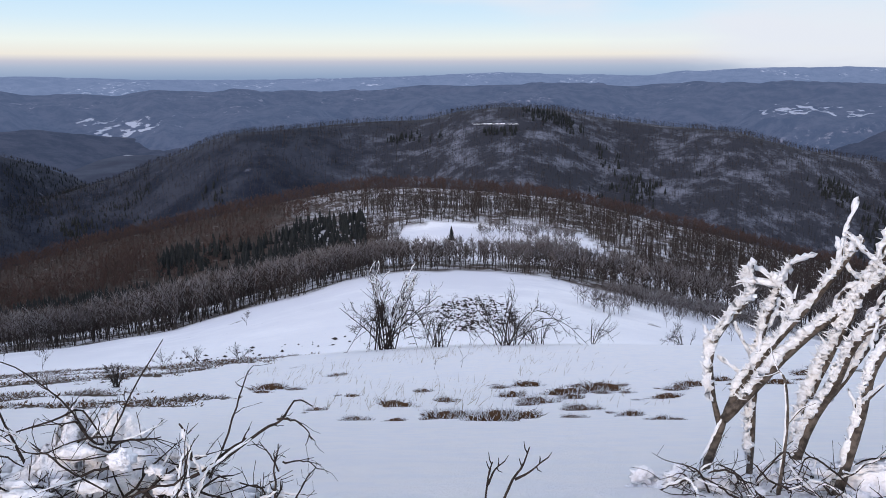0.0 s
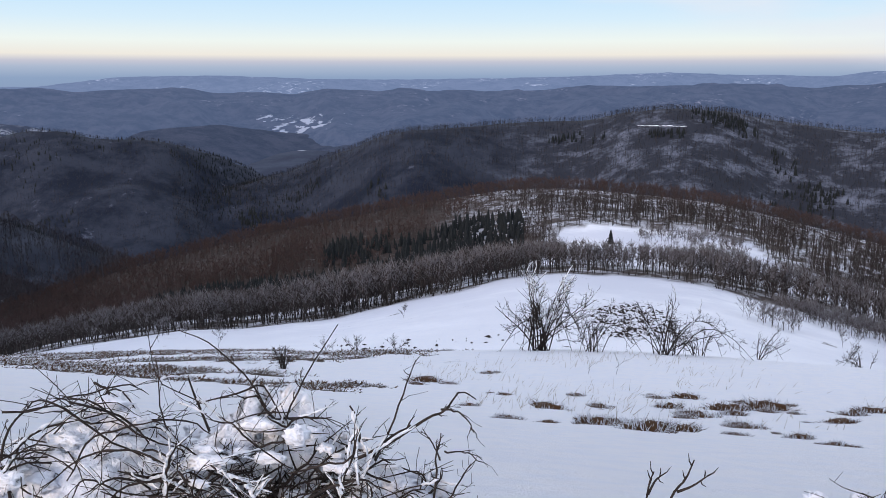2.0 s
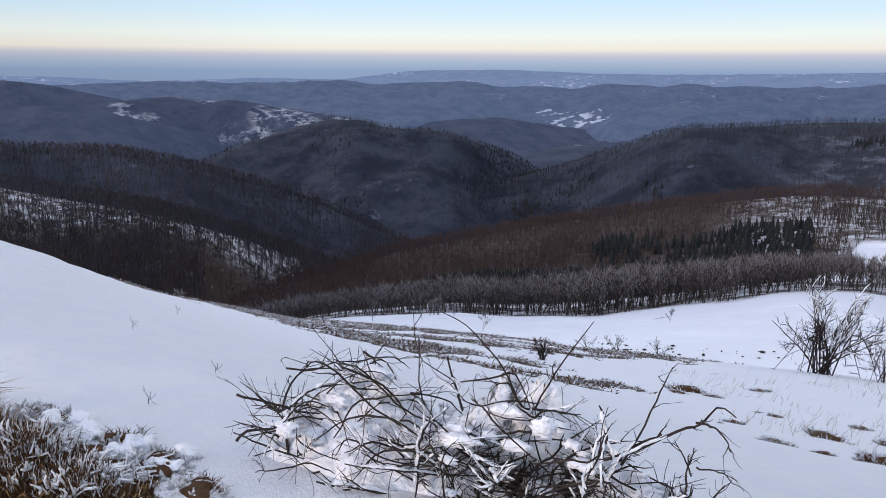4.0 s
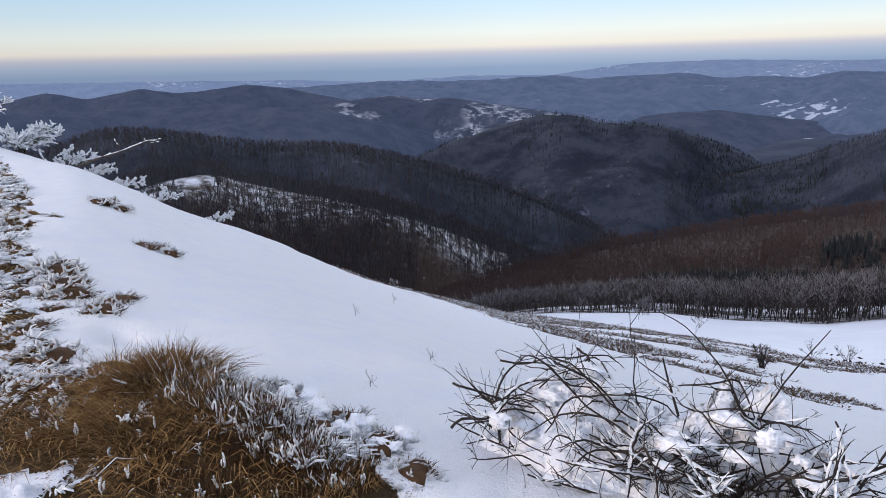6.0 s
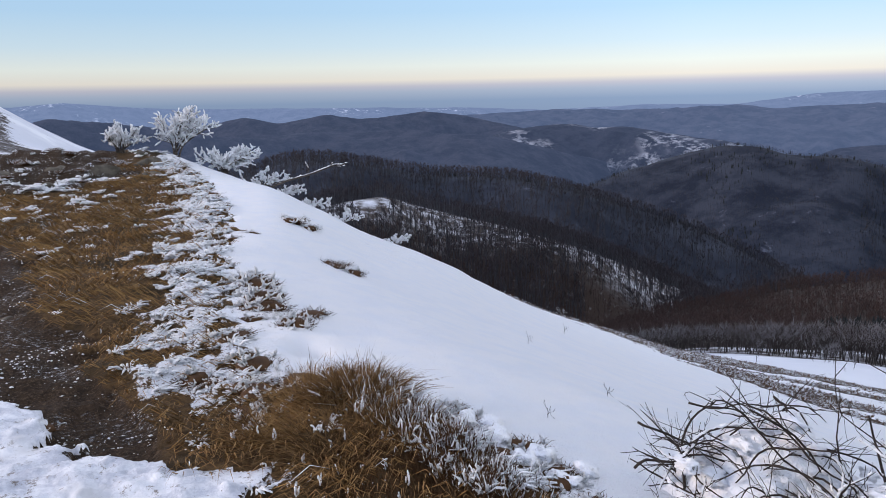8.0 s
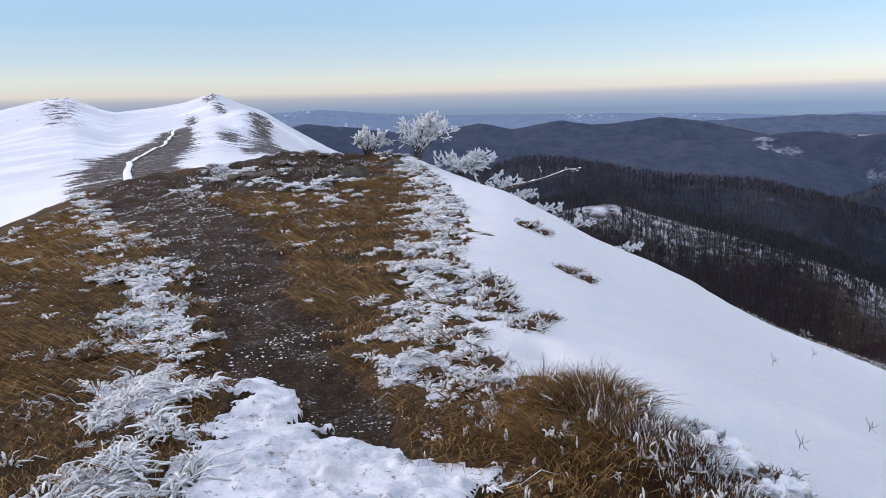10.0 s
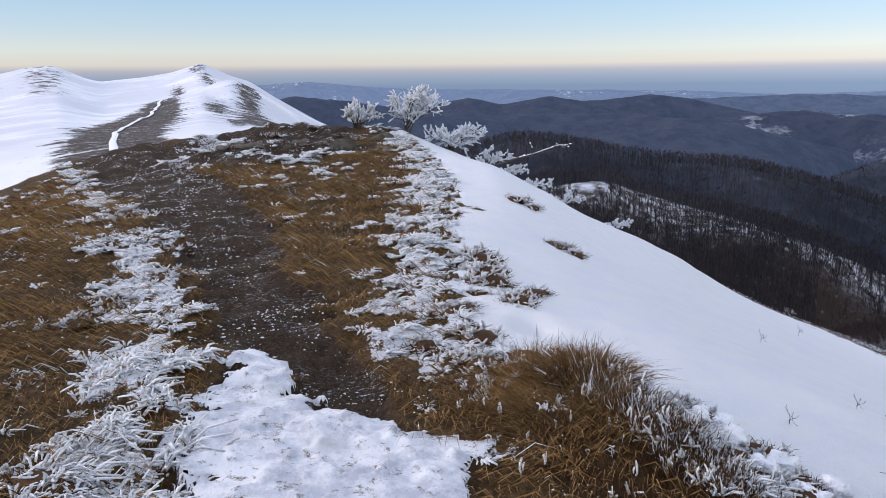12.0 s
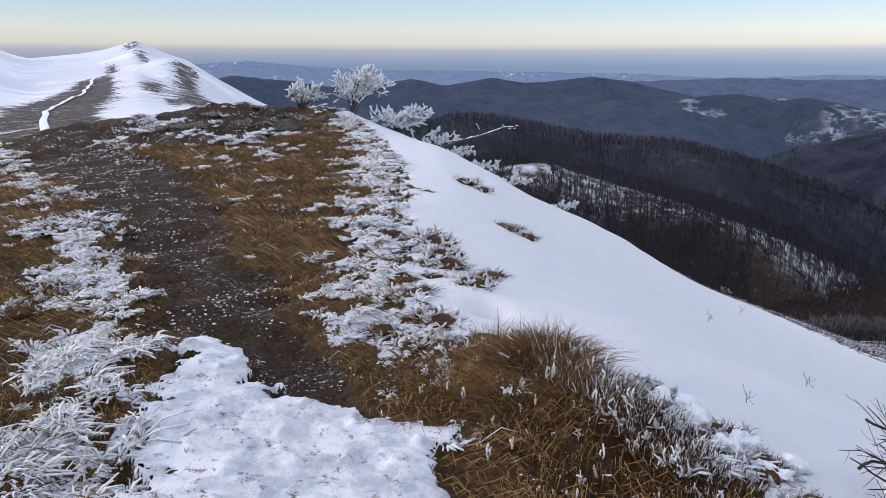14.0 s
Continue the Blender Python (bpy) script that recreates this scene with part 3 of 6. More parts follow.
def ground_material():
    k = Mat("mountain_ground", 0.85, 0.12)
    fine, mid, big = k.noise(26, 5), k.noise(3.2, 5), k.noise(0.35, 4)
    snow = k.mix(k.ramp(mid, 0.35, 0.7), SNOW, (0.84, 0.86, 0.91))
    snow = k.mix(k.math("MULTIPLY", k.ramp(big, 0.52, 0.75), 0.5), snow, (0.81, 0.83, 0.89))
    # from 60 to 160 m out, the snow gains greyer, bluer patches
    snow = k.mix(k.math("MULTIPLY", k.attr("far_snow"), k.ramp(k.noise(0.022, 6, 0.65), 0.30, 0.56)), snow, (0.66, 0.675, 0.74))
    grass = k.mix(k.ramp(fine, 0.3, 0.7), (0.046, 0.026, 0.012), (0.135, 0.080, 0.034))
    grass = k.mix(k.ramp(k.noise(1.1, 4), 0.45, 0.65), grass, (0.052, 0.034, 0.016))
    soil = k.mix(k.ramp(fine, 0.3, 0.7), (0.018, 0.011, 0.0065), (0.050, 0.030, 0.017))
    soil = k.mix(k.ramp(k.noise(45, 6, 0.8), 0.50, 0.62), soil, (0.100, 0.066, 0.040))
    soil = k.mix(k.math("MULTIPLY", k.ramp(k.noise(30, 6, 0.85, (1.6, 0.6, 1)), 0.55, 0.62), k.ramp(k.noise(2.2, 4, 0.6), 0.46, 0.62)), soil, (0.56, 0.57, 0.60))
    heath = k.mix(k.ramp(k.noise(1.6, 6, 0.7), 0.4, 0.62), (0.080, 0.052, 0.034), (0.22, 0.205, 0.195))
    heath = k.mix(k.ramp(fine, 0.35, 0.7), heath, (0.045, 0.034, 0.024))
    litter = k.mix(k.ramp(k.noise(0.10, 6, 0.78), 0.38, 0.56), (0.56, 0.575, 0.62), (0.075, 0.060, 0.053))
    # farther wood floors: bluish haze of distance is put into these base colours
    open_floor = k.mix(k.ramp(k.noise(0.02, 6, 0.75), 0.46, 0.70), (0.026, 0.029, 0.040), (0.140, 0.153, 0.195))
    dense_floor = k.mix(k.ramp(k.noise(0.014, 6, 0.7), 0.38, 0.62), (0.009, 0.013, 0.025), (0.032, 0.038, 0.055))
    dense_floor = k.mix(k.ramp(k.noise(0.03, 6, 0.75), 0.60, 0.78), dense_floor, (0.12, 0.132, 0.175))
    hazed_floor = k.mix(k.attr("dense"), open_floor, dense_floor)
    wood_floor = k.mix(k.attr("distant"), litter, hazed_floor)
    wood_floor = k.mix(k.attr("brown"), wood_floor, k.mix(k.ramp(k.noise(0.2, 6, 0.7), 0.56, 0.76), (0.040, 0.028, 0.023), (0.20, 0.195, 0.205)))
    # valley floor, farther still: more haze blue in the base colour
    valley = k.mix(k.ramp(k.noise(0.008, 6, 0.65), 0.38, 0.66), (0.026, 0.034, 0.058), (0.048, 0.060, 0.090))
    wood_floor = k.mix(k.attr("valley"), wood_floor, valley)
    icy = k.mix(k.ramp(k.noise(7, 6, 0.7), 0.38, 0.66), (0.80, 0.82, 0.87), (0.50, 0.53, 0.60))
    icy = k.mix(k.ramp(k.noise(19, 6, 0.8), 0.60, 0.70), icy, (0.24, 0.21, 0.18))
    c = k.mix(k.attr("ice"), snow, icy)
    c = k.mix(k.ramp(k.math("ADD", k.attr("grass"), k.math("MULTIPLY", k.math("SUBTRACT", fine, 0.5), 0.5)), 0.42, 0.6), c, grass)
    c = k.mix(k.ramp(k.math("ADD", k.attr("soil"), k.math("MULTIPLY", k.math("SUBTRACT", fine, 0.5), 0.6)), 0.4, 0.62), c, soil)
    c = k.mix(k.ramp(k.math("ADD", k.attr("rimed"), k.math("MULTIPLY", k.math("SUBTRACT", k.noise(30, 6, 0.75), 0.5), 2.4)), 0.72, 0.92), c, (0.74, 0.755, 0.80))
    c = k.mix(k.ramp(k.math("ADD", k.math("ADD", k.attr("heath"), k.math("MULTIPLY", k.math("SUBTRACT", mid, 0.5), 0.8)), k.math("MULTIPLY", k.math("SUBTRACT", k.noise(0.75, 4, 0.6), 0.5), 1.9)), 0.55, 0.72), c, heath)
    stripes = k.math("ADD", k.attr("moor"), k.math("MULTIPLY", k.math("SUBTRACT", k.noise(0.13, 7, 0.8), 0.5), 3.6))
    c = k.mix(k.ramp(stripes, 0.50, 0.74), c, k.mix(k.ramp(k.noise(0.9, 6, 0.8), 0.48, 0.66), (0.060, 0.046, 0.038), (0.26, 0.255, 0.26)))
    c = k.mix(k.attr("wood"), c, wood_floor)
    c = k.mix(k.ramp(k.math("ADD", k.math("MULTIPLY", k.attr("field"), 0.5), k.noise(0.009, 4, 0.5, (1, 1.8, 1))), 0.90, 0.93), c, (0.5, 0.53, 0.6))
    k.color(c)
    k.bump(k.math("ADD", k.math("MULTIPLY", k.noise(7, 7, 0.68), 3.0), k.noise(80, 3)), 0.9, 0.027)
    return k.m


def polar_sheet():
    b = np.concatenate([np.arange(-45, 118, 0.34), np.arange(118, 315, 3.0)])
    d = np.concatenate([0.35 * 1.017 ** np.arange(0, 313), [0.0]])
    d = d[:-1]
    far = d[-1] * 1.028 ** np.arange(1, 400)
    d = np.concatenate([d, far[far < 4850], [4880.0]])
    B, D = np.meshgrid(np.radians(b), d, indexing="ij")
    return -np.sin(B) * D, np.cos(B) * D, D


def build_ground():
    X, Y, D = polar_sheet()
    out = surface(X.ravel(), Y.ravel())
    Z = out[0].reshape(X.shape)
    nb, nd = X.shape
    i = np.arange(nb * nd).reshape(nb, nd)
    j = np.roll(i, -1, axis=0)
    q = np.stack([i[:, :-1], j[:, :-1], j[:, 1:], i[:, 1:]], -1).reshape(-1, 4)[:, ::-1]
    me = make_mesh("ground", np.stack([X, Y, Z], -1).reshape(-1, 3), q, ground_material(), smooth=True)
    for name, v in zip(("snow", "grass", "soil", "heath", "wood", "rimed", "field", "moor", "ice"), out[1:]):
        me.attributes.new(name, "FLOAT", "POINT").data.foreach_set("value", np.asarray(v, np.float32).ravel())
    # distant, and valley below: how far out the floor's haze tint sets in
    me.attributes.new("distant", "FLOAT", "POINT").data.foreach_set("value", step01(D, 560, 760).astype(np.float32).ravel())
    BB = np.degrees(np.arctan2(-X, Y))
    me.attributes.new("dense", "FLOAT", "POINT").data.foreach_set("value", (np.maximum(step01(BB, 1, 11) * step01(D, 820, 1000), 0.8 * step01(BB, 30, 36) * step01(D, 640, 720))).astype(np.float32).ravel())
    me.attributes.new("far_snow", "FLOAT", "POINT").data.foreach_set("value", step01(D, 60, 160).astype(np.float32).ravel())
    me.attributes.new("brown", "FLOAT", "POINT").data.foreach_set("value", (step01(BB, 6, 13) * step01(D, 196, 210) * (1 - step01(D, 500, 540))).astype(np.float32).ravel())
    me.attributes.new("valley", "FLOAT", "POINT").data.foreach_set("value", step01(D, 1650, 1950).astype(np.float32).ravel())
    tagged(new("ground", me), "snowy mountain ridge with brown grass, worn track and wooded hills", "ground", kind="structure")
    # what closes the sheet under the feet
    a = np.radians(np.arange(0, 360, 20))
    v = np.stack([np.cos(a) * 0.5, np.sin(a) * 0.5, np.full(18, gz(0.1, 0.1) - 0.02)], -1)
    base = make_mesh("ground_underfoot", np.concatenate([v, v[:1] * 0 + [[0, 0, gz(0.1, 0.1)]]]), [[k, (k + 1) % 18, 18] for k in range(18)], m_snow)
    tagged(new("ground_underfoot", base), "trodden snow under the viewpoint", "ground", kind="structure")


build_ground()


def trodden_ice():
    """A thin trodden crust of ice and old snow with a ragged edge, at the near end of the track."""
    s = 0.017
    gx, gy = np.arange(-5.5, -1.5, s), np.arange(-1.0, 1.6, s)
    X, Y = np.meshgrid(gx, gy, indexing="ij")
    x, y = X.ravel(), Y.ravel()
    r = np.random.default_rng(19)
    x, y = x + r.uniform(-0.3, 0.3, len(x)) * s, y + r.uniform(-0.3, 0.3, len(y)) * s
    out = surface(x, y)
    ice = out[9]
    dents = fbm(x, y, 0.42, 3, 103, 0.55)
    top = 0.024 + 0.055 * dents - 0.075 * np.abs(fbm(x, y, 0.19, 4, 105, 0.6)) + 0.020 * fbm(x, y, 0.055, 2, 109)
    rim = ice_inside(x, y, fbm(x, y, 0.9, 4, 41), fbm(x, y, 0.22, 3, 43))
    z = out[0] + 0.014 * ice - 0.012 + np.maximum(top, 0.008) * (0.35 + 0.65 * step01(rim, 0.05, 0.22))
    keep = (ice > 0.35).reshape(X.shape)
    i = np.arange(X.size).reshape(X.shape)
    ok = keep[:-1, :-1] & keep[1:, :-1] & keep[1:, 1:] & keep[:-1, 1:]
    q = np.stack([i[:-1, :-1], i[1:, :-1], i[1:, 1:], i[:-1, 1:]], -1)[ok]
    k = Mat("trodden_ice", 0.5, 0.35)
    c = k.mix(k.ramp(k.noise(4.5, 7, 0.72), 0.40, 0.64), (0.80, 0.81, 0.85), (0.47, 0.49, 0.56))
    c = k.mix(k.ramp(k.noise(13, 6, 0.8), 0.55, 0.66), c, (0.16, 0.125, 0.095))
    c = k.mix(k.ramp(k.noise(1.7, 3), 0.56, 0.70), c, (0.60, 0.60, 0.62))
    k.color(c)
    k.bump(k.noise(60, 5, 0.7), 0.9, 0.012)
    used, inv = np.unique(q, return_inverse=True)
    me = make_mesh("trodden_ice", np.stack([x, y, z], -1)[used], inv.reshape(-1, 4), k.m, smooth=True)
    tagged(new("trodden_ice", me), "ragged patch of trodden ice and old snow on the track", "ice", kind="structure")


trodden_ice()


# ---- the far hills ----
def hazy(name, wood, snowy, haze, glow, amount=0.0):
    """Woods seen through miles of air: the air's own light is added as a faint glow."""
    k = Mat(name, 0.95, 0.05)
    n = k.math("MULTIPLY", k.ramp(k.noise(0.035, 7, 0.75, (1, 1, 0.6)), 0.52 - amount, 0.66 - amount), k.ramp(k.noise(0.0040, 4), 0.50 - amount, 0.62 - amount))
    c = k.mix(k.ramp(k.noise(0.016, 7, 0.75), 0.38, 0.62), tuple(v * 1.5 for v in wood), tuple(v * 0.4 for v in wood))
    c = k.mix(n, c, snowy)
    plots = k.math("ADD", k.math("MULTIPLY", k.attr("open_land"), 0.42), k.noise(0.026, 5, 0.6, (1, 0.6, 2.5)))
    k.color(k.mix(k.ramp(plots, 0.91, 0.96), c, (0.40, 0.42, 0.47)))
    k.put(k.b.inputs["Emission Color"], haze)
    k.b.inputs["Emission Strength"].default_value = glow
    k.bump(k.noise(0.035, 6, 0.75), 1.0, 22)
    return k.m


def far_range(name, crest, D, front, back, mat, lo, hi, seed, label, soft=50.0, relief=95):
    b = np.arange(lo, hi, 0.3)
    t = np.concatenate([[-1350.0, -1100.0], -np.geomspace(900, 12, 30), [0.0], np.geomspace(20, 500, 8)])
    B, Tt = np.meshgrid(b, t, indexing="ij")
    R = np.radians(B)
    Dd = D * (1 + 0.03 * np.sin(B * 0.31 + seed))
    x, y = -np.sin(R) * (Dd + Tt), np.cos(R) * (Dd + Tt)
    amp = 1 - np.exp(-np.abs(Tt) / 140)
    z = 1.65 + Dd * rise(crest(B)) - (np.sqrt(Tt * Tt + soft * soft) - soft) * np.where(Tt < 0, front, back)
    z = z - 0.55 * np.maximum(-Tt - 900, 0)
    z = z + fbm(x, y, 260, 5, seed, 0.6) * relief * amp * (D / 2600) + fbm(x, y, 45, 3, seed + 1) * 3.0
    i = np.arange(x.size).reshape(x.shape)
    q = np.stack([i[:-1, :-1], i[1:, :-1], i[1:, 1:], i[:-1, 1:]], -1).reshape(-1, 4)[:, ::-1]
    me = make_mesh(name, np.stack([x, y, z], -1).reshape(-1, 3), q, mat, smooth=True)
    open_land = (np.exp(-((B - 21) / 6) ** 2) + np.exp(-((B + 24) / 7) ** 2)) * np.exp(-((Tt + 720) / 210) ** 2) * (2800 < D < 3600)
    me.attributes.new("open_land", "FLOAT", "POINT").data.foreach_set("value", open_land.astype(np.float32).ravel())
    tagged(new(name, me), label, "hills", kind="structure")


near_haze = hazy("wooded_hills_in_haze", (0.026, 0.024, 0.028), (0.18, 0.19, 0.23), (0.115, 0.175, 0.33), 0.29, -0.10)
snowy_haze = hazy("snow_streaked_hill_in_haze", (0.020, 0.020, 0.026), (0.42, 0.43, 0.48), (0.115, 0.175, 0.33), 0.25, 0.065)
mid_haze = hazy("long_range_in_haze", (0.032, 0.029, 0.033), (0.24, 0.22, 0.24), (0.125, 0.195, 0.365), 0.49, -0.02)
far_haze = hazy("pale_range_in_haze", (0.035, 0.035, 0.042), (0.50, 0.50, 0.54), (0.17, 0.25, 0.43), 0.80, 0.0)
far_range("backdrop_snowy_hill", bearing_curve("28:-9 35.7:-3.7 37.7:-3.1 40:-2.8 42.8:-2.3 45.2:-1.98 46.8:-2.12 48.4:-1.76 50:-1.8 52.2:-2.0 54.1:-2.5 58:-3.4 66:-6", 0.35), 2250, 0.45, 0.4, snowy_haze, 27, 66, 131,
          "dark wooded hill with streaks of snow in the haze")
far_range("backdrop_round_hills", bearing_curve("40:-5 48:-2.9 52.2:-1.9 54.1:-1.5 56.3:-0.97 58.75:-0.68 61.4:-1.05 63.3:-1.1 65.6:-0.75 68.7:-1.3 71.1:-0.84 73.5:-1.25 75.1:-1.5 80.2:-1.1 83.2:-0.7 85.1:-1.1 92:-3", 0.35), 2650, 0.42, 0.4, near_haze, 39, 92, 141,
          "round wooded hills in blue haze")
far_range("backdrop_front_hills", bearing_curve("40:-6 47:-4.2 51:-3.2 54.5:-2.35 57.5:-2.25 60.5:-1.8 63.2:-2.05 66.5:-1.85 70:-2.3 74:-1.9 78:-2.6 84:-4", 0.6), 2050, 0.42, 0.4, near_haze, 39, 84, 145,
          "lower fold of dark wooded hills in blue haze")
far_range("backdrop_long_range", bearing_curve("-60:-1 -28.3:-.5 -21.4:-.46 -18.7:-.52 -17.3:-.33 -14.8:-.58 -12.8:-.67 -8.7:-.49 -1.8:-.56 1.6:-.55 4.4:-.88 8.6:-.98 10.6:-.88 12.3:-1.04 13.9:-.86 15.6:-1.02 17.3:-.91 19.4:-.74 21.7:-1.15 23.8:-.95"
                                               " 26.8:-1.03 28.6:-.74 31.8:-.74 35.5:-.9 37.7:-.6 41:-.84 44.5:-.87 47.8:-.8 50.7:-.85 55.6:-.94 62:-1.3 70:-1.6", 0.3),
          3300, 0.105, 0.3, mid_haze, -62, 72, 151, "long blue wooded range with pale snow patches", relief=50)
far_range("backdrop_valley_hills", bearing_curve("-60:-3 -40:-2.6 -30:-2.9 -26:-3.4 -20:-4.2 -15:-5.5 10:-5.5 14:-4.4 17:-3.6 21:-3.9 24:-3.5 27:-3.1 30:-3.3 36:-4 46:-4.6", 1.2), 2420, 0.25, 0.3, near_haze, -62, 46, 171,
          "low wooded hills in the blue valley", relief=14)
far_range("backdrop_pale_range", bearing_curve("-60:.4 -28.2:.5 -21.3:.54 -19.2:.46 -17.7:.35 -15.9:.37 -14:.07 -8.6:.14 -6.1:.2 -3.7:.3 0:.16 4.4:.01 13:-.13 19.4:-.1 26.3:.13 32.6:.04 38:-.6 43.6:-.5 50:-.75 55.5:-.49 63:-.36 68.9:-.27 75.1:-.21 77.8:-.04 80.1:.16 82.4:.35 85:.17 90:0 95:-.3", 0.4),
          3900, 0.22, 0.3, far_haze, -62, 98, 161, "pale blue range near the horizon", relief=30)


# ---- woods ----
rng = np.random.default_rng(7)


def bare_tree(seed, h, limbs, twigs, trunk, twig_w, spread=0.30, frost=0.0, sides=4, lean=0.04, up=1.05):
    """A leafless tree: trunk 0, twigs 1, frosted twigs 2."""
    r = np.random.default_rng(seed)
    buf = Buf()
    n = 5 if sides > 3 else 2
    s = np.linspace(0, 1, n)
    line = np.stack([np.cumsum(r.normal(0, lean, n)) * h * 0.25, np.cumsum(r.normal(0, lean, n)) * h * 0.25, s * h * 0.86], -1)
    line[0, :2] = 0
    buf.add(*tube(line, trunk * (1 - 0.8 * s), sides, cap=False), 0)
    starts, ends = [], []
    for k in range(limbs):
        u = r.uniform(0.2, 0.95)
        p = np.array([np.interp(u, s, line[:, c]) for c in range(3)])
        a = r.uniform(0, 2 * np.pi)
        ln = h * spread * r.uniform(0.6, 1.1) * (1.25 - u)
        q = p + np.array([math.cos(a) * ln, math.sin(a) * ln, ln * r.uniform(0.7, 1.7)])
        if sides > 4:
            buf.add(*tube([p, q], [trunk * 0.34, trunk * 0.1], 3, cap=False), 0)
        else:
            buf.add(*blades(p[None], q[None], trunk * 0.9, r), 0)
        starts.append(p), ends.append(q)
    P, Q = np.array(starts + [line[-2]]), np.array(ends + [line[-1] + [0, 0, h * 0.1]])
    pick = r.integers(0, len(P), twigs)
    u = r.uniform(0.25, 1.0, twigs)[:, None]
    b = P[pick] + (Q[pick] - P[pick]) * u
    way = r.normal(size=(twigs, 3)) * [0.62, 0.62, 0.40] + [0, 0, up]
    t = b + way * (h * r.uniform(0.07, 0.16, twigs))[:, None]
    v, f = blades(b, t, twig_w, r)
    high = t[:, 2] / h
    buf.add(v, f, np.where(r.uniform(size=twigs) < frost * np.clip(high * 2.2 - 0.9, 0, 1.2), 2, 1))
    return buf.arrays()


def fir(seed, h, tiers=6, sides=7, width=0.24):
    """A conifer: trunk 0, ragged tiers of boughs 1."""
    r = np.random.default_rng(seed)
    buf = Buf()
    buf.add(*tube([(0, 0, 0), (0, 0, h * 0.95)], [h * 0.02, h * 0.004], 3, cap=False), 0)
    for k in range(tiers):
        z0 = h * (0.06 + 0.86 * k / tiers)
        rad = h * width * (1 - 0.88 * k / tiers)
        a = np.arange(sides * 2) * np.pi / sides + r.uniform(0, 1)
        rr = rad * np.where(np.arange(sides * 2) % 2 == 0, r.uniform(0.85, 1.2, sides * 2), r.uniform(0.45, 0.7, sides * 2))
        ring = np.stack([np.cos(a) * rr, np.sin(a) * rr, z0 - h * 0.02 * r.uniform(0, 1.6, sides * 2)], -1)
        v = np.concatenate([ring, [[0, 0, z0 + h * 0.94 / tiers * 1.5]]])
        m = sides * 2
        buf.add(v, [[i, (i + 1) % m, m] for i in range(m)], 1)
    return buf.arrays()


def plant(name, kinds, x, y, scale, mats, label, category, sink=0.15):
    """One stand of trees out of a few kinds, each turned and scaled."""
    z = ground_height(x, y)
    n = len(x)
    which = rng.integers(0, len(kinds), n)
    turn = rng.uniform(0, 2 * np.pi, n)
    V, F, M, base = [], [], [], 0
    for k, (v, f, m) in enumerate(kinds):
        at = np.nonzero(which == k)[0]
        if not len(at):
            continue
        c, s = np.cos(turn[at])[:, None], np.sin(turn[at])[:, None]
        sc = scale[at][:, None]
        w = sc * rng.uniform(0.85, 1.2, len(at))[:, None]
        vx = (v[None, :, 0] * c - v[None, :, 1] * s) * w + x[at][:, None]
        vy = (v[None, :, 0] * s + v[None, :, 1] * c) * w + y[at][:, None]
        vz = v[None, :, 2] * sc + z[at][:, None] - sink
        V.append(np.stack([vx, vy, vz], -1).reshape(-1, 3))
        F.append((f[None] + (np.arange(len(at)) * len(v))[:, None, None]).reshape(-1, 3) + base)
        M.append(np.tile(m, len(at)))
        base += len(at) * len(v)
    me = make_mesh(name, np.concatenate(V), np.concatenate(F), mats, np.concatenate(M))
    tagged(new(name, me), label, category, kind="stuff")


# the highest sight line to each place, to leave out trees that stand behind a hill
SB = np.arange(-45, 112, 0.5)
SD = 2.0 * 1.03 ** np.arange(0, 232)
sb, sd = np.meshgrid(np.radians(SB), SD, indexing="ij")
sight = np.degrees(np.arctan((ground_height(-np.sin(sb) * sd, np.cos(sb) * sd) - 1.65) / sd))
sight = np.maximum.accumulate(sight, axis=1)


def scatter(n, b0, b1, d0, d1, tall):
    """Even spots in a sector, where a tree of that height shows from the ridge."""
    b = rng.uniform(b0, b1, n)
    d = np.sqrt(rng.uniform(d0 ** 2, d1 ** 2, n))
    x, y = -np.sin(np.radians(b)) * d, np.cos(np.radians(b)) * d
    z = ground_height(x, y)
    i = np.clip(((b - SB[0]) / 0.5).astype(int), 0, len(SB) - 1)
    j = np.clip(np.floor(np.log(d / 2.0) / np.log(1.03)).astype(int) - 1, 0, len(SD) - 1)
    seen = np.degrees(np.arctan((z + tall - 1.65) / d)) > sight[i, j] - 0.05
    return x[seen], y[seen], b[seen], d[seen]


def thin(keep, *arrays):
    return [a[keep] for a in arrays]


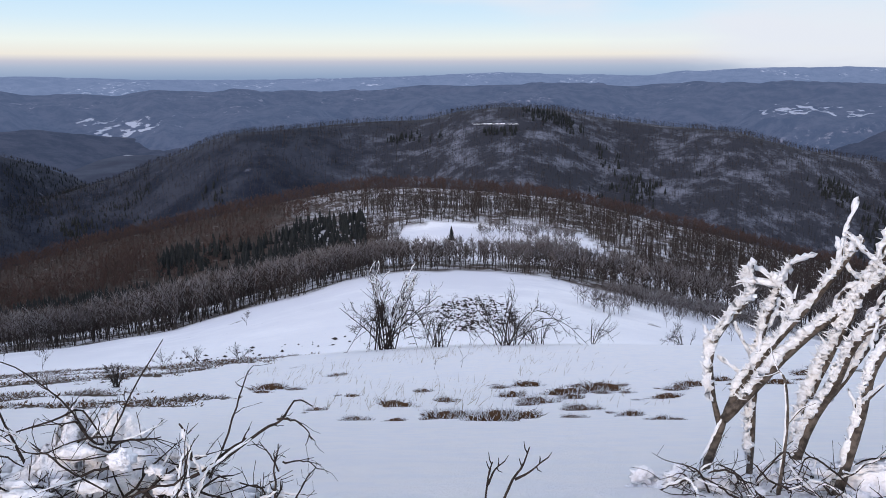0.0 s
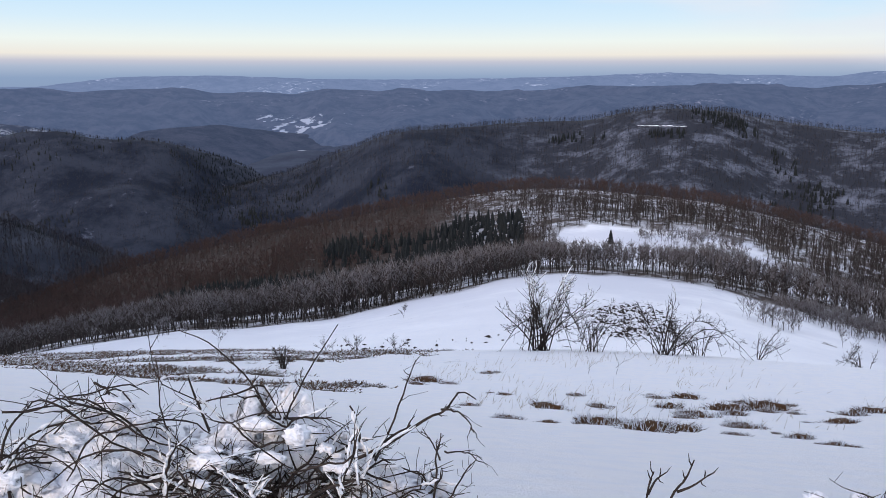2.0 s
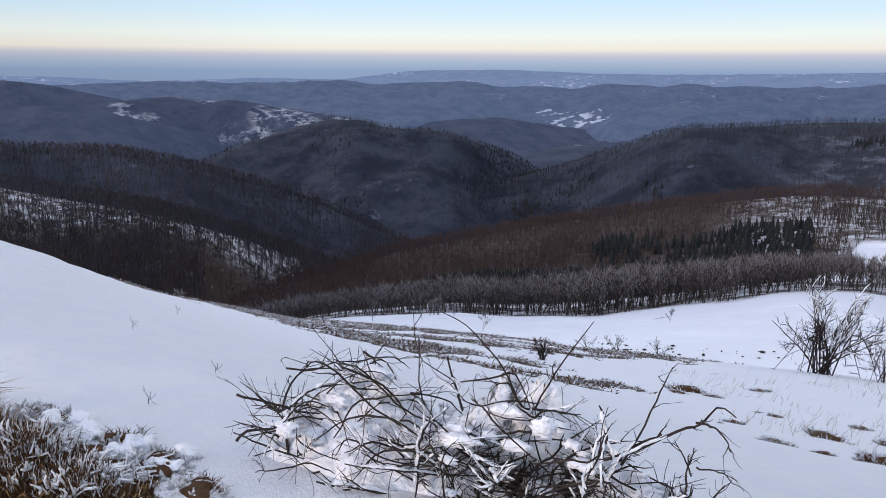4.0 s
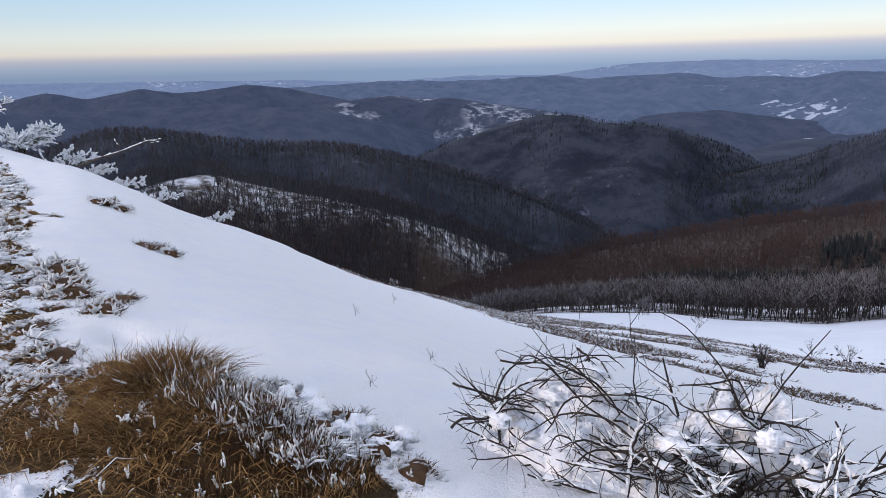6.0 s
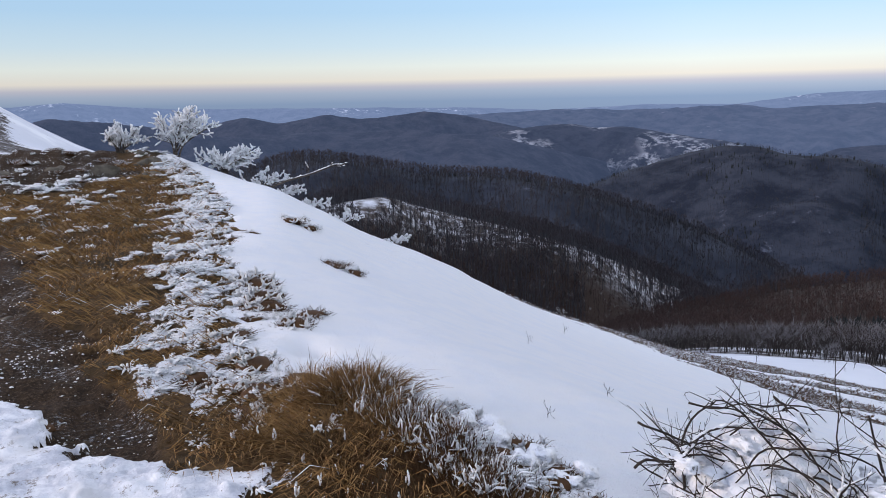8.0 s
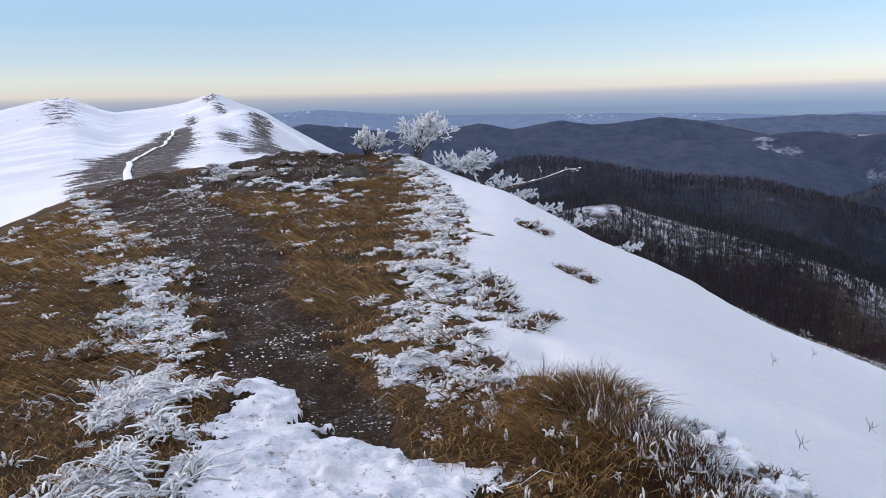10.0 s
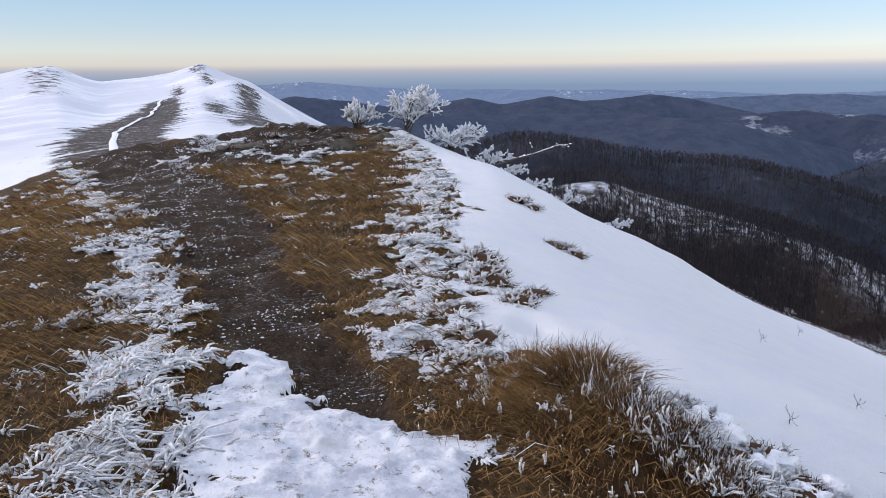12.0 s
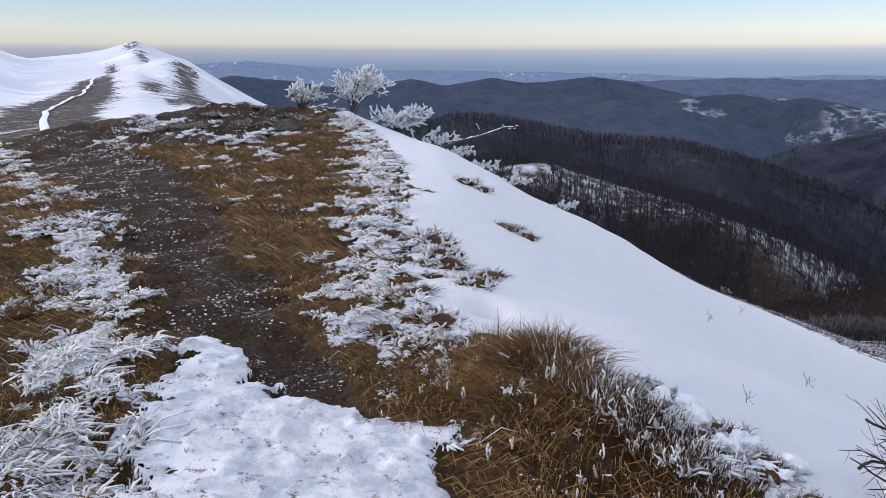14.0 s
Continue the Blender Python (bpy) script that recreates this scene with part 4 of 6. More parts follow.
def build_woods():
    belt = [bare_tree(100 + k, 5.6, 8, 68, 0.075, 0.085, 0.36, 0.52, lean=0.07) for k in range(7)]
    x, y, b, d = scatter(4400, -36, 60, 150, 212, 6)
    keep = (wood_mask(x, y) > 0.5)
    x, y, b, d = thin(keep, x, y, b, d)
    plant("beech_belt", belt, x, y, rng.uniform(0.75, 1.2, len(x)) * np.interp(b, [-30, 0, 18, 28, 40], [1.3, 1.0, 1.45, 1.2, 0.95]), [m_trunk, m_crown_grey, m_crown_frost],
          "belt of leafless grey beech trees with frosted tips", "trees")
    # shrubs on the spur and round the meadow
    shrub = [bare_tree(140 + k, 3.0, 10, 74, 0.035, 0.068, 0.5, 0.7, lean=0.12) for k in range(4)]
    sets = [scatter(1300, -25, -9, 105, 162, 3), scatter(900, -9.8, -2.6, 260, 350, 3), scatter(900, 26, 46, 118, 158, 3), scatter(260, 3.2, 6.5, 262, 330, 3)]
    sx, sy, sbb, sdd = [np.concatenate([s[k] for s in sets]) for k in range(4)]
    edge = (wood_mask(sx, sy) < 0.5) & (((sbb < -10) & (sbb > -24) & (sdd > 110) & (sdd < 160) & (fbm(sx, sy, 14, 2, 3) + 0.018 * (sdd - 140) > 0.12)) | ((sbb > 27) & (sdd < 156) & (sdd > 120) & (fbm(sx, sy, 12, 2, 4) > 0.3))
                                        | ((sbb > -9.8) & (sbb < -2.6) & (sdd > np.interp(sbb, [-9, -5, -2.6], [262, 272, 305])) & (sdd < 348) & (fbm(sx, sy, 11, 3, 5) > -0.08)) | ((sbb > 3.2) & (sbb < 7) & (sdd > 255)))
    sx, sy, sdd = thin(edge, sx, sy, sdd)
    plant("frosted_thicket", shrub, sx, sy, rng.uniform(0.55, 1.25, len(sx)) * np.where(sdd > 250, 1.35, 1.0), [m_trunk, m_crown_grey, m_crown_frost], "thicket of frosted grey shrubs in the snow", "shrubs")
    # the wood on the near hill
    hill = [bare_tree(160 + k, 9.5, 3, 20, 0.11, 0.26, 0.28, 0.0, 3) for k in range(6)]
    pole = [bare_tree(170 + k, 9.5, 4, 20, 0.19, 0.13, 0.15, 0.12, 3, up=1.5) for k in range(4)]
    x, y, b, d = scatter(27000, -36, 64, 205, 520, 8)
    clump = fbm(x, y, 45, 3, 119)
    dense = np.where(b > 6, 0.72, 0.95) + 1.1 * clump
    dense = np.where(d > 435, 0.8, dense)
    keep = (wood_mask(x, y) > 0.45) & (rng.uniform(size=len(x)) < dense)
    firs = (b > 5.5) & (b < 32) & (d > 215) & (d < 300 + 90 * (b < 20)) & (fbm(x, y, 30, 3, 121) + 0.66 > 0.22 * np.abs((d - np.interp(b, [4, 20, 34], [330, 255, 235])) / 30))
    fx, fy = thin(keep & firs, x, y)
    x, y, b, d = thin(keep & ~firs, x, y, b, d)
    open_wood = (b < 7 + 6 * fbm(x, y, 60, 2, 5)) & (d < 440)
    plant("open_beech_wood", pole, *thin(open_wood, x, y), rng.uniform(0.6, 1.0, open_wood.sum()), [m_trunk, m_crown_grey, m_crown_frost], "open wood of slender dark trunks over snow", "trees")
    x, y, b = thin(~open_wood, x, y, b)
    plant("brown_beech_wood", hill, x, y, rng.uniform(0.6, 0.88, len(x)), [m_trunk, m_crown, m_crown_frost], "leafless brown beech wood on the snowy hill", "trees")
    cone = [fir(200 + k, 9.0, 5, 6) for k in range(3)]
    plant("dark_fir_stand", cone, fx, fy, rng.uniform(0.35, 0.75, len(fx)), [m_trunk, m_needle], "stand of dark green firs among beeches", "trees")
    # the spurs to the side
    side = [bare_tree(180 + k, 14, 4, 16, 0.26, 0.34, 0.20, 0, 3) for k in range(5)]
    x, y, b, d = scatter(9000, 33, 72, 400, 640, 14)
    keep = (rng.uniform(size=len(x)) < 0.8 + 0.9 * fbm(x, y, 60, 3, 123)) & (np.hypot((b - 63.0) / 1.8, (d - 545) / 32) > 1) & ~((b < 47.5) & (d < 500))
    x, y = thin(keep, x, y)
    plant("side_wood", side, x, y, rng.uniform(0.75, 1.1, len(x)), [m_trunk_pale, m_crown_umber, m_crown_frost], "steep leafless wood with snow between the trunks", "trees")
    x, y, b, d = scatter(7500, 33, 76, 640, 950, 14)
    plant("side_wood_beyond", side, x, y, rng.uniform(0.75, 1.1, len(x)), [m_trunk_pale, m_crown_umber, m_crown_frost], "leafless brown wood on a farther spur", "trees")
    # the mountain and the dark hill
    slim = [bare_tree(230 + k, 16, 1, 8, 0.30, 0.62, 0.18, 0, 3) for k in range(4)]
    x, y, b, d = scatter(24000, -36, 30, 800, 1500, 11)
    conifer = (fbm(x, y, 90, 3, 129) + rng.uniform(-0.15, 0.15, len(x)) > 0.42) & (d < 1380)
    low = np.degrees(np.arctan((ground_height(x, y) - 1.65) / d))
    open_strip = (b > -5.8) & (b < -1.9) & (low > -3.62) & (low < -3.05) & (d > 1150)
    x, y, conifer, b, low = thin(~open_strip, x, y, conifer, b, low)
    conifer = conifer | ((b > -5.2) & (b < -2.8) & (low > -4.05) & (low <= -3.62))
    plant("mountain_wood", slim, *thin(~conifer, x, y), rng.uniform(0.45, 0.75, (~conifer).sum()), [m_trunk, m_crown_hazed, m_crown_hazed], "leafless wood on the broad mountain, pale trunks over snow", "trees")
    big = [fir(240 + k, 15, 4, 5, 0.24) for k in range(3)]
    plant("mountain_firs", big, *thin(conifer, x, y), rng.uniform(0.45, 0.75, conifer.sum()), [m_trunk, m_needle], "dark patches of firs on the mountain", "trees")
    x, y, b, d = scatter(19000, 20, 58, 900, 1650, 10)
    mixed = fbm(x, y, 110, 3, 133) + rng.uniform(-0.7, 0.7, len(x)) > 0.62
    plant("dark_hill_wood", slim, *thin(~mixed, x, y), rng.uniform(0.3, 0.5, (~mixed).sum()), [m_trunk, m_crown_hazed, m_crown_hazed], "dark leafless wood on the valley hill", "trees")
    plant("dark_hill_firs", big, *thin(mixed, x, y), rng.uniform(0.3, 0.5, mixed.sum()), [m_trunk, m_needle], "dark firs on the valley hill", "trees")


build_woods()


# ---- the ridge and the near slope: things ----
WIND = np.array([-0.70, 0.12, 0.68])


def rime_on(points, radius, thick, seed, buf, mat=0, step=0.012, sides=8):
    """A knobbly crust of rime along a branch, on the weather side."""
    p = np.asarray(points, float)
    length = np.linalg.norm(np.diff(p, axis=0), axis=1).sum()
    n = max(6, int(length / step))
    q = smooth_line(p, n)
    s = np.linspace(0, length, n)
    k = 0.72 + 0.50 * fbm(s + seed * 3.1, s * 0 + seed, 0.045, 3, seed, 0.75) + 0.30 * fbm(s, s * 0 + seed, 0.3, 2, seed + 5)
    k = np.clip(k, 0.35, 1.3) * np.minimum(1, np.linspace(0.5, 9, n)) * np.minimum(1, np.linspace(7, 0.55, n))
    r = np.interp(np.linspace(0, 1, n), np.linspace(0, 1, len(radius)), radius)
    off = WIND[None] * (r * 0.75 + thick * k * 0.80)[:, None]
    v, f = tube(q + off, r * 0.42 + thick * k * 0.92, sides)
    jig = fbm(v[:, 0] * 9 + seed, v[:, 1] * 9 + v[:, 2] * 11, 0.35, 2, seed + 9)
    v = v + np.random.default_rng(seed).normal(0, thick * 0.30, v.shape) + WIND * (jig * thick * 0.8)[:, None]
    buf.add(v, f, mat)
    if sides >= 8:                        # feathers on the weather side
        g = np.random.default_rng(seed + 1)
        i = np.repeat(np.arange(n), 5)
        way = WIND[None] * 0.9 + g.normal(0, 0.62, (len(i), 3))
        foot = q[i] + off[i] + g.normal(0, thick * 0.35, (len(i), 3))
        buf.add(*blades(foot, foot + way * (thick * k[i] * g.uniform(0.9, 2.1, len(i)))[:, None], thick * 0.75, g), mat)


def side_twigs(line, radius, count, length, seed, up=0.5):
    """Twigs that leave a branch: a list of point lists."""
    r = np.random.default_rng(seed)
    out = []
    for k in range(count):
        u = r.uniform(0.25, 0.98)
        i = u * (len(line) - 1)
        j = min(int(i), len(line) - 2)
        p = line[j] + (line[j + 1] - line[j]) * (i - j)
        way = (line[j + 1] - line[j]) / (np.linalg.norm(line[j + 1] - line[j]) + 1e-6) * 0.7 + r.normal(0, 0.6, 3) + [0, 0, up]
        way /= np.linalg.norm(way)
        ln = length * r.uniform(0.45, 1.1)
        out.append(np.array([p, p + way * ln * 0.5 + r.normal(0, 0.06 * ln, 3), p + way * ln + r.normal(0, 0.1 * ln, 3)]))
    return out


# -- rimed saplings beside the viewpoint --
def rimed_sapling(label, stems, group="rimed saplings"):
    base = np.array(stems[0][1][0])
    t = thing("rimed_sapling", label, "sapling", base, group)
    for k, (r0, pts, thick, twigs) in enumerate(stems):
        thick *= 0.74
        line = smooth_line(np.array(pts) - base, 16)
        seed = 300 + k * 17 + int(abs(base[0]) * 100)
        rad = np.linspace(r0, r0 * 0.4, 16) * (1 + 0.08 * np.sin(np.arange(16) * 2.3))
        wood, crust = Buf(), Buf()
        wood.add(*tube(line, rad, 9))
        rime_on(line[2:], rad[2:], thick, seed, crust)
        for j, tw in enumerate(side_twigs(line, r0, twigs, 0.24, seed)):
            tl = smooth_line(tw, 7)
            wood.add(*tube(tl, np.linspace(r0 * 0.30, 0.002, 7), 5))
            rime_on(tl, np.linspace(0.004, 0.002, 7), thick * 0.62, seed + j + 1, crust, step=0.018, sides=6)
        stem = part("stem", wood.mesh("stem", m_bark, True), t)
        tagged(part("rime", crust.mesh("rime", m_rime, True), stem, "thick white rime crust"), kind="stuff")


rimed_sapling("grey forked sapling thickly crusted with white rime", [
    (0.036, [(1.37, 4.10, -0.66), (1.46, 4.05, -0.31), (1.51, 4.03, -0.12)], 0.008, 0),
    (0.024, [(1.51, 4.03, -0.13), (1.55, 4.02, 0.01), (1.64, 3.98, 0.20), (1.76, 3.93, 0.40), (1.87, 3.88, 0.58), (1.95, 3.84, 0.74), (2.02, 3.80, 0.88)], 0.026, 5),
    (0.026, [(1.50, 4.03, -0.14), (1.62, 3.97, 0.05), (1.80, 3.90, 0.32), (1.97, 3.82, 0.53), (2.10, 3.75, 0.70), (2.24, 3.68, 0.84)], 0.028, 5),
    (0.016, [(1.49, 4.06, -0.19), (1.45, 4.10, 0.00), (1.44, 4.11, 0.22), (1.51, 4.09, 0.38), (1.61, 4.05, 0.55), (1.58, 4.06, 0.67)], 0.034, 5),
    (0.014, [(1.76, 3.93, 0.40), (1.77, 3.93, 0.52), (1.69, 3.97, 0.65)], 0.034, 2)])
rimed_sapling("slender upright sapling wrapped in white rime", [
    (0.020, [(1.69, 4.10, -0.75), (1.68, 4.09, -0.29), (1.67, 4.08, -0.03), (1.68, 4.07, 0.23), (1.71, 4.06, 0.45), (1.79, 4.03, 0.72)], 0.032, 7)])
rimed_sapling("leaning sapling stems bent under white rime", [
    (0.030, [(1.76, 3.86, -0.62), (1.83, 3.80, -0.12), (1.93, 3.76, 0.14), (1.99, 3.72, 0.38), (2.10, 3.67, 0.54), (2.25, 3.59, 0.70)], 0.030, 6),
    (0.024, [(1.80, 3.90, -0.60), (1.85, 3.89, -0.07), (1.93, 3.85, 0.25), (2.00, 3.81, 0.48), (2.08, 3.77, 0.73), (2.18, 3.72, 0.95)], 0.032, 6),
    (0.018, [(1.86, 3.88, -0.10), (1.99, 3.84, 0.10), (2.13, 3.79, 0.40), (2.22, 3.76, 0.62)], 0.030, 4)])
rimed_sapling("dark leaning stem with rime on its weather side", [
    (0.026, [(1.82, 3.47, -0.45), (1.89, 3.42, 0.12), (1.91, 3.40, 0.35), (1.98, 3.38, 0.55), (2.03, 3.35, 0.70)], 0.022, 5),
    (0.010, [(1.57, 3.47, -0.34), (1.58, 3.46, 0.06), (1.56, 3.47, 0.28), (1.53, 3.49, 0.34)], 0.004, 3)])


# -- brushwood heaps loaded with snow --
def snow_body(a, b, tops, depth, seed, base):
    """The lumpy mass of snow lodged in a bush: heights along its line, a rounded back and front."""
    nu, nv = 150, 44
    u, v = np.meshgrid(np.linspace(0, 1, nu), np.linspace(-1, 1, nv), indexing="ij")
    way = (b - a) / np.linalg.norm(b - a)
    across = np.array([-way[1], way[0]])
    high = np.interp(u, *tops)
    wide = depth * (0.45 + 0.55 * np.sqrt(np.sin(np.pi * np.clip(u, 0.01, 0.99))))
    back = np.interp(u, [0, 0.44, 0.56, 0.74, 0.84, 1], [0, 0.02, 0.17, 0.17, 0.04, 0])
    x = a[0] + (b[0] - a[0]) * u + across[0] * (v * wide + back)
    y = a[1] + (b[1] - a[1]) * u + across[1] * (v * wide + back)
    round_top = np.clip(1 - np.abs(v) ** 2.6, 0, 1) ** 0.55
    puff = 1 - np.abs(fbm(x, y + 3 * v, 0.17, 3, seed, 0.55)) * 1.5
    z = surface(x.ravel(), y.ravel())[0].reshape(x.shape) - 0.04 + high * round_top * (0.70 + 0.42 * fbm(x, y, 0.30, 3, seed + 2) + 0.22 * puff) + 0.025 * puff * round_top
    side = 0.06 * fbm(u * 9, z * 9, 1.0, 3, seed + 4, 0.6)
    x, y = x + across[0] * side, y + across[1] * side
    i = np.arange(nu * nv).reshape(nu, nv)
    q = np.stack([i[:-1, :-1], i[1:, :-1], i[1:, 1:], i[:-1, 1:]], -1).reshape(-1, 4)
    return make_mesh("snow_body", np.stack([x, y, z], -1).reshape(-1, 3) - base, q, m_snow, smooth=True)


def snowy_bush(label, ends, count, span, snow, strokes=(), rimed=(), tops=None, depth=0.3, seed=5):
    """A low bush along a line on the ground: a thicket of mostly level twigs pressed into snow."""
    r = np.random.default_rng(seed)
    a, b = np.array(ends[0]), np.array(ends[1])
    base = (a + b) / 2
    base3 = np.array([*base, gz(*base)])
    t = thing("snowy_bush", label, "bush", base3)
    way = (b - a) / np.linalg.norm(b - a)
    across = np.array([-way[1], way[0]])
    if tops is not None:
        part("snow_body", snow_body(a + across * 0.10, b + across * 0.10, tops, depth, seed, base3), t, "mass of packed snow lodged in the twigs")
    lines = [(np.array(p) - base3, q, 0.0) for p, q in strokes] + [(np.array(p) - base3, 0.0055, 1.0) for p in rimed]
    for k in range(count):
        u = r.uniform(0.04, 0.98)
        top = np.interp(u, *tops) if tops is not None else span * 0.6
        v = r.normal(-0.06, 0.10)
        p0 = a + (b - a) * u + across * v
        h0 = top * r.uniform(0.02, 0.95)
        p0 = np.array([*p0, gz(*p0) + h0]) - base3
        turn = r.choice([-1, 1])
        ln = span * r.uniform(0.35, 1.0)
        tilt = r.normal(0.10, 0.35)
        flow = np.array([*(way * turn + across * r.normal(-0.1, 0.35)), tilt])
        flow /= np.linalg.norm(flow)
        sag = ln * r.uniform(-0.16, 0.24)
        pts = np.array([p0 - flow * ln * 0.5, p0 - flow * ln * 0.15 + [0, 0, sag * 0.7], p0 + flow * ln * 0.2 + [0, 0, sag], p0 + flow * ln * 0.5])
        pts = pts + r.normal(0, 0.022, (4, 3))
        lines.append((pts, r.uniform(0.0022, 0.0056), 0.09))
    for k in range(count // 2):           # stems that rise out of the ground in the dark heart of the bush
        u = r.normal(0.60, 0.13)
        p0 = a + (b - a) * u + across * r.normal(-0.06, 0.08)
        p0 = np.array([*p0, gz(*p0) - 0.05]) - base3
        lean = np.array([*(way * r.normal(0, 0.8) + across * r.normal(-0.2, 0.3)), r.uniform(0.4, 1.0)])
        ln = span * r.uniform(0.35, 0.8)
        lines.append((np.array([p0, p0 + lean * ln * 0.4 + r.normal(0, 0.02, 3), p0 + lean * ln * 0.75 + r.normal(0, 0.03, 3)]), r.uniform(0.005, 0.010), 0.14))
    for k, (pts, r0, coat) in enumerate(lines):
        wood, crust = Buf(), Buf()
        line = smooth_line(pts, 12)
        line = line + np.cumsum(r.normal(0, 0.0042, line.shape), axis=0)
        own = k < len(strokes)
        taper = np.linspace(1, 0.35, 12) if own or coat == 0.14 else 0.25 + 0.75 * np.sin(np.pi * np.linspace(0.12, 0.97, 12)) ** 0.8
        wood.add(*tube(line, r0 * taper, 5))
        for tw in side_twigs(line, r0, 3 if own else 5, 0.08 if own else 0.17, seed * 50 + k, 0.15):
            tl = smooth_line(tw, 5)
            wood.add(*tube(tl, np.linspace(r0 * 0.45, 0.0012, 5), 4))
            for t2 in side_twigs(tl, r0, 1, 0.07, seed * 50 + k + 7, 0.1):
                wood.add(*tube(t2, [r0 * 0.24, r0 * 0.18, 0.001], 3))
            if r.uniform() < coat:
                rime_on(tl, np.linspace(0.003, 0.001, 5), 0.0055, seed * 90 + k, crust, step=0.014, sides=5)
        if r.uniform() < coat:
            rime_on(line[1:11], np.full(10, r0), r0 * 0.7 + 0.004, seed * 70 + k, crust, step=0.014, sides=6)
        br = part("branch", wood.mesh("branch", m_twig, True), t)
        if crust.n:
            tagged(part("rime", crust.mesh("rime", m_rime, True), br, "white rime on the twigs"), kind="stuff")
    for k, (c, size) in enumerate(snow):
        v, f = lump(np.array(c) - base3, size, seed * 31 + k, 3, 0.65, 2.4)
        part("snow_clump", make_mesh("snow_clump", v, f, m_snow, smooth=True), t, "clump of wind-packed snow")


rs = np.random.default_rng(12)
BUSH_TOPS = ([0, 0.05, 0.12, 0.20, 0.28, 0.34, 0.41, 0.48, 0.56, 0.63, 0.70, 0.78, 0.88, 1.0], [0.05, 0.18, 0.34, 0.44, 0.46, 0.38, 0.26, 0.33, 0.47, 0.50, 0.40, 0.30, 0.16, 0.04])
clumps = []
for k in range(70):                       # caps of snow on the twigs
    u = rs.uniform(0.03, 0.97)
    v = rs.normal(-0.04, 0.10)
    s = rs.uniform(0.012, 0.045)
    top = float(np.interp(u, *BUSH_TOPS))
    clumps.append(((-2.42 + 1.82 * u - 0.31 * v, 2.50 + 0.58 * u + 0.95 * v, -0.06 - 0.10 * u + top * rs.uniform(0.1, 1.05)), (s * rs.uniform(1.2, 2.4), s, s * rs.uniform(0.6, 1.0))))
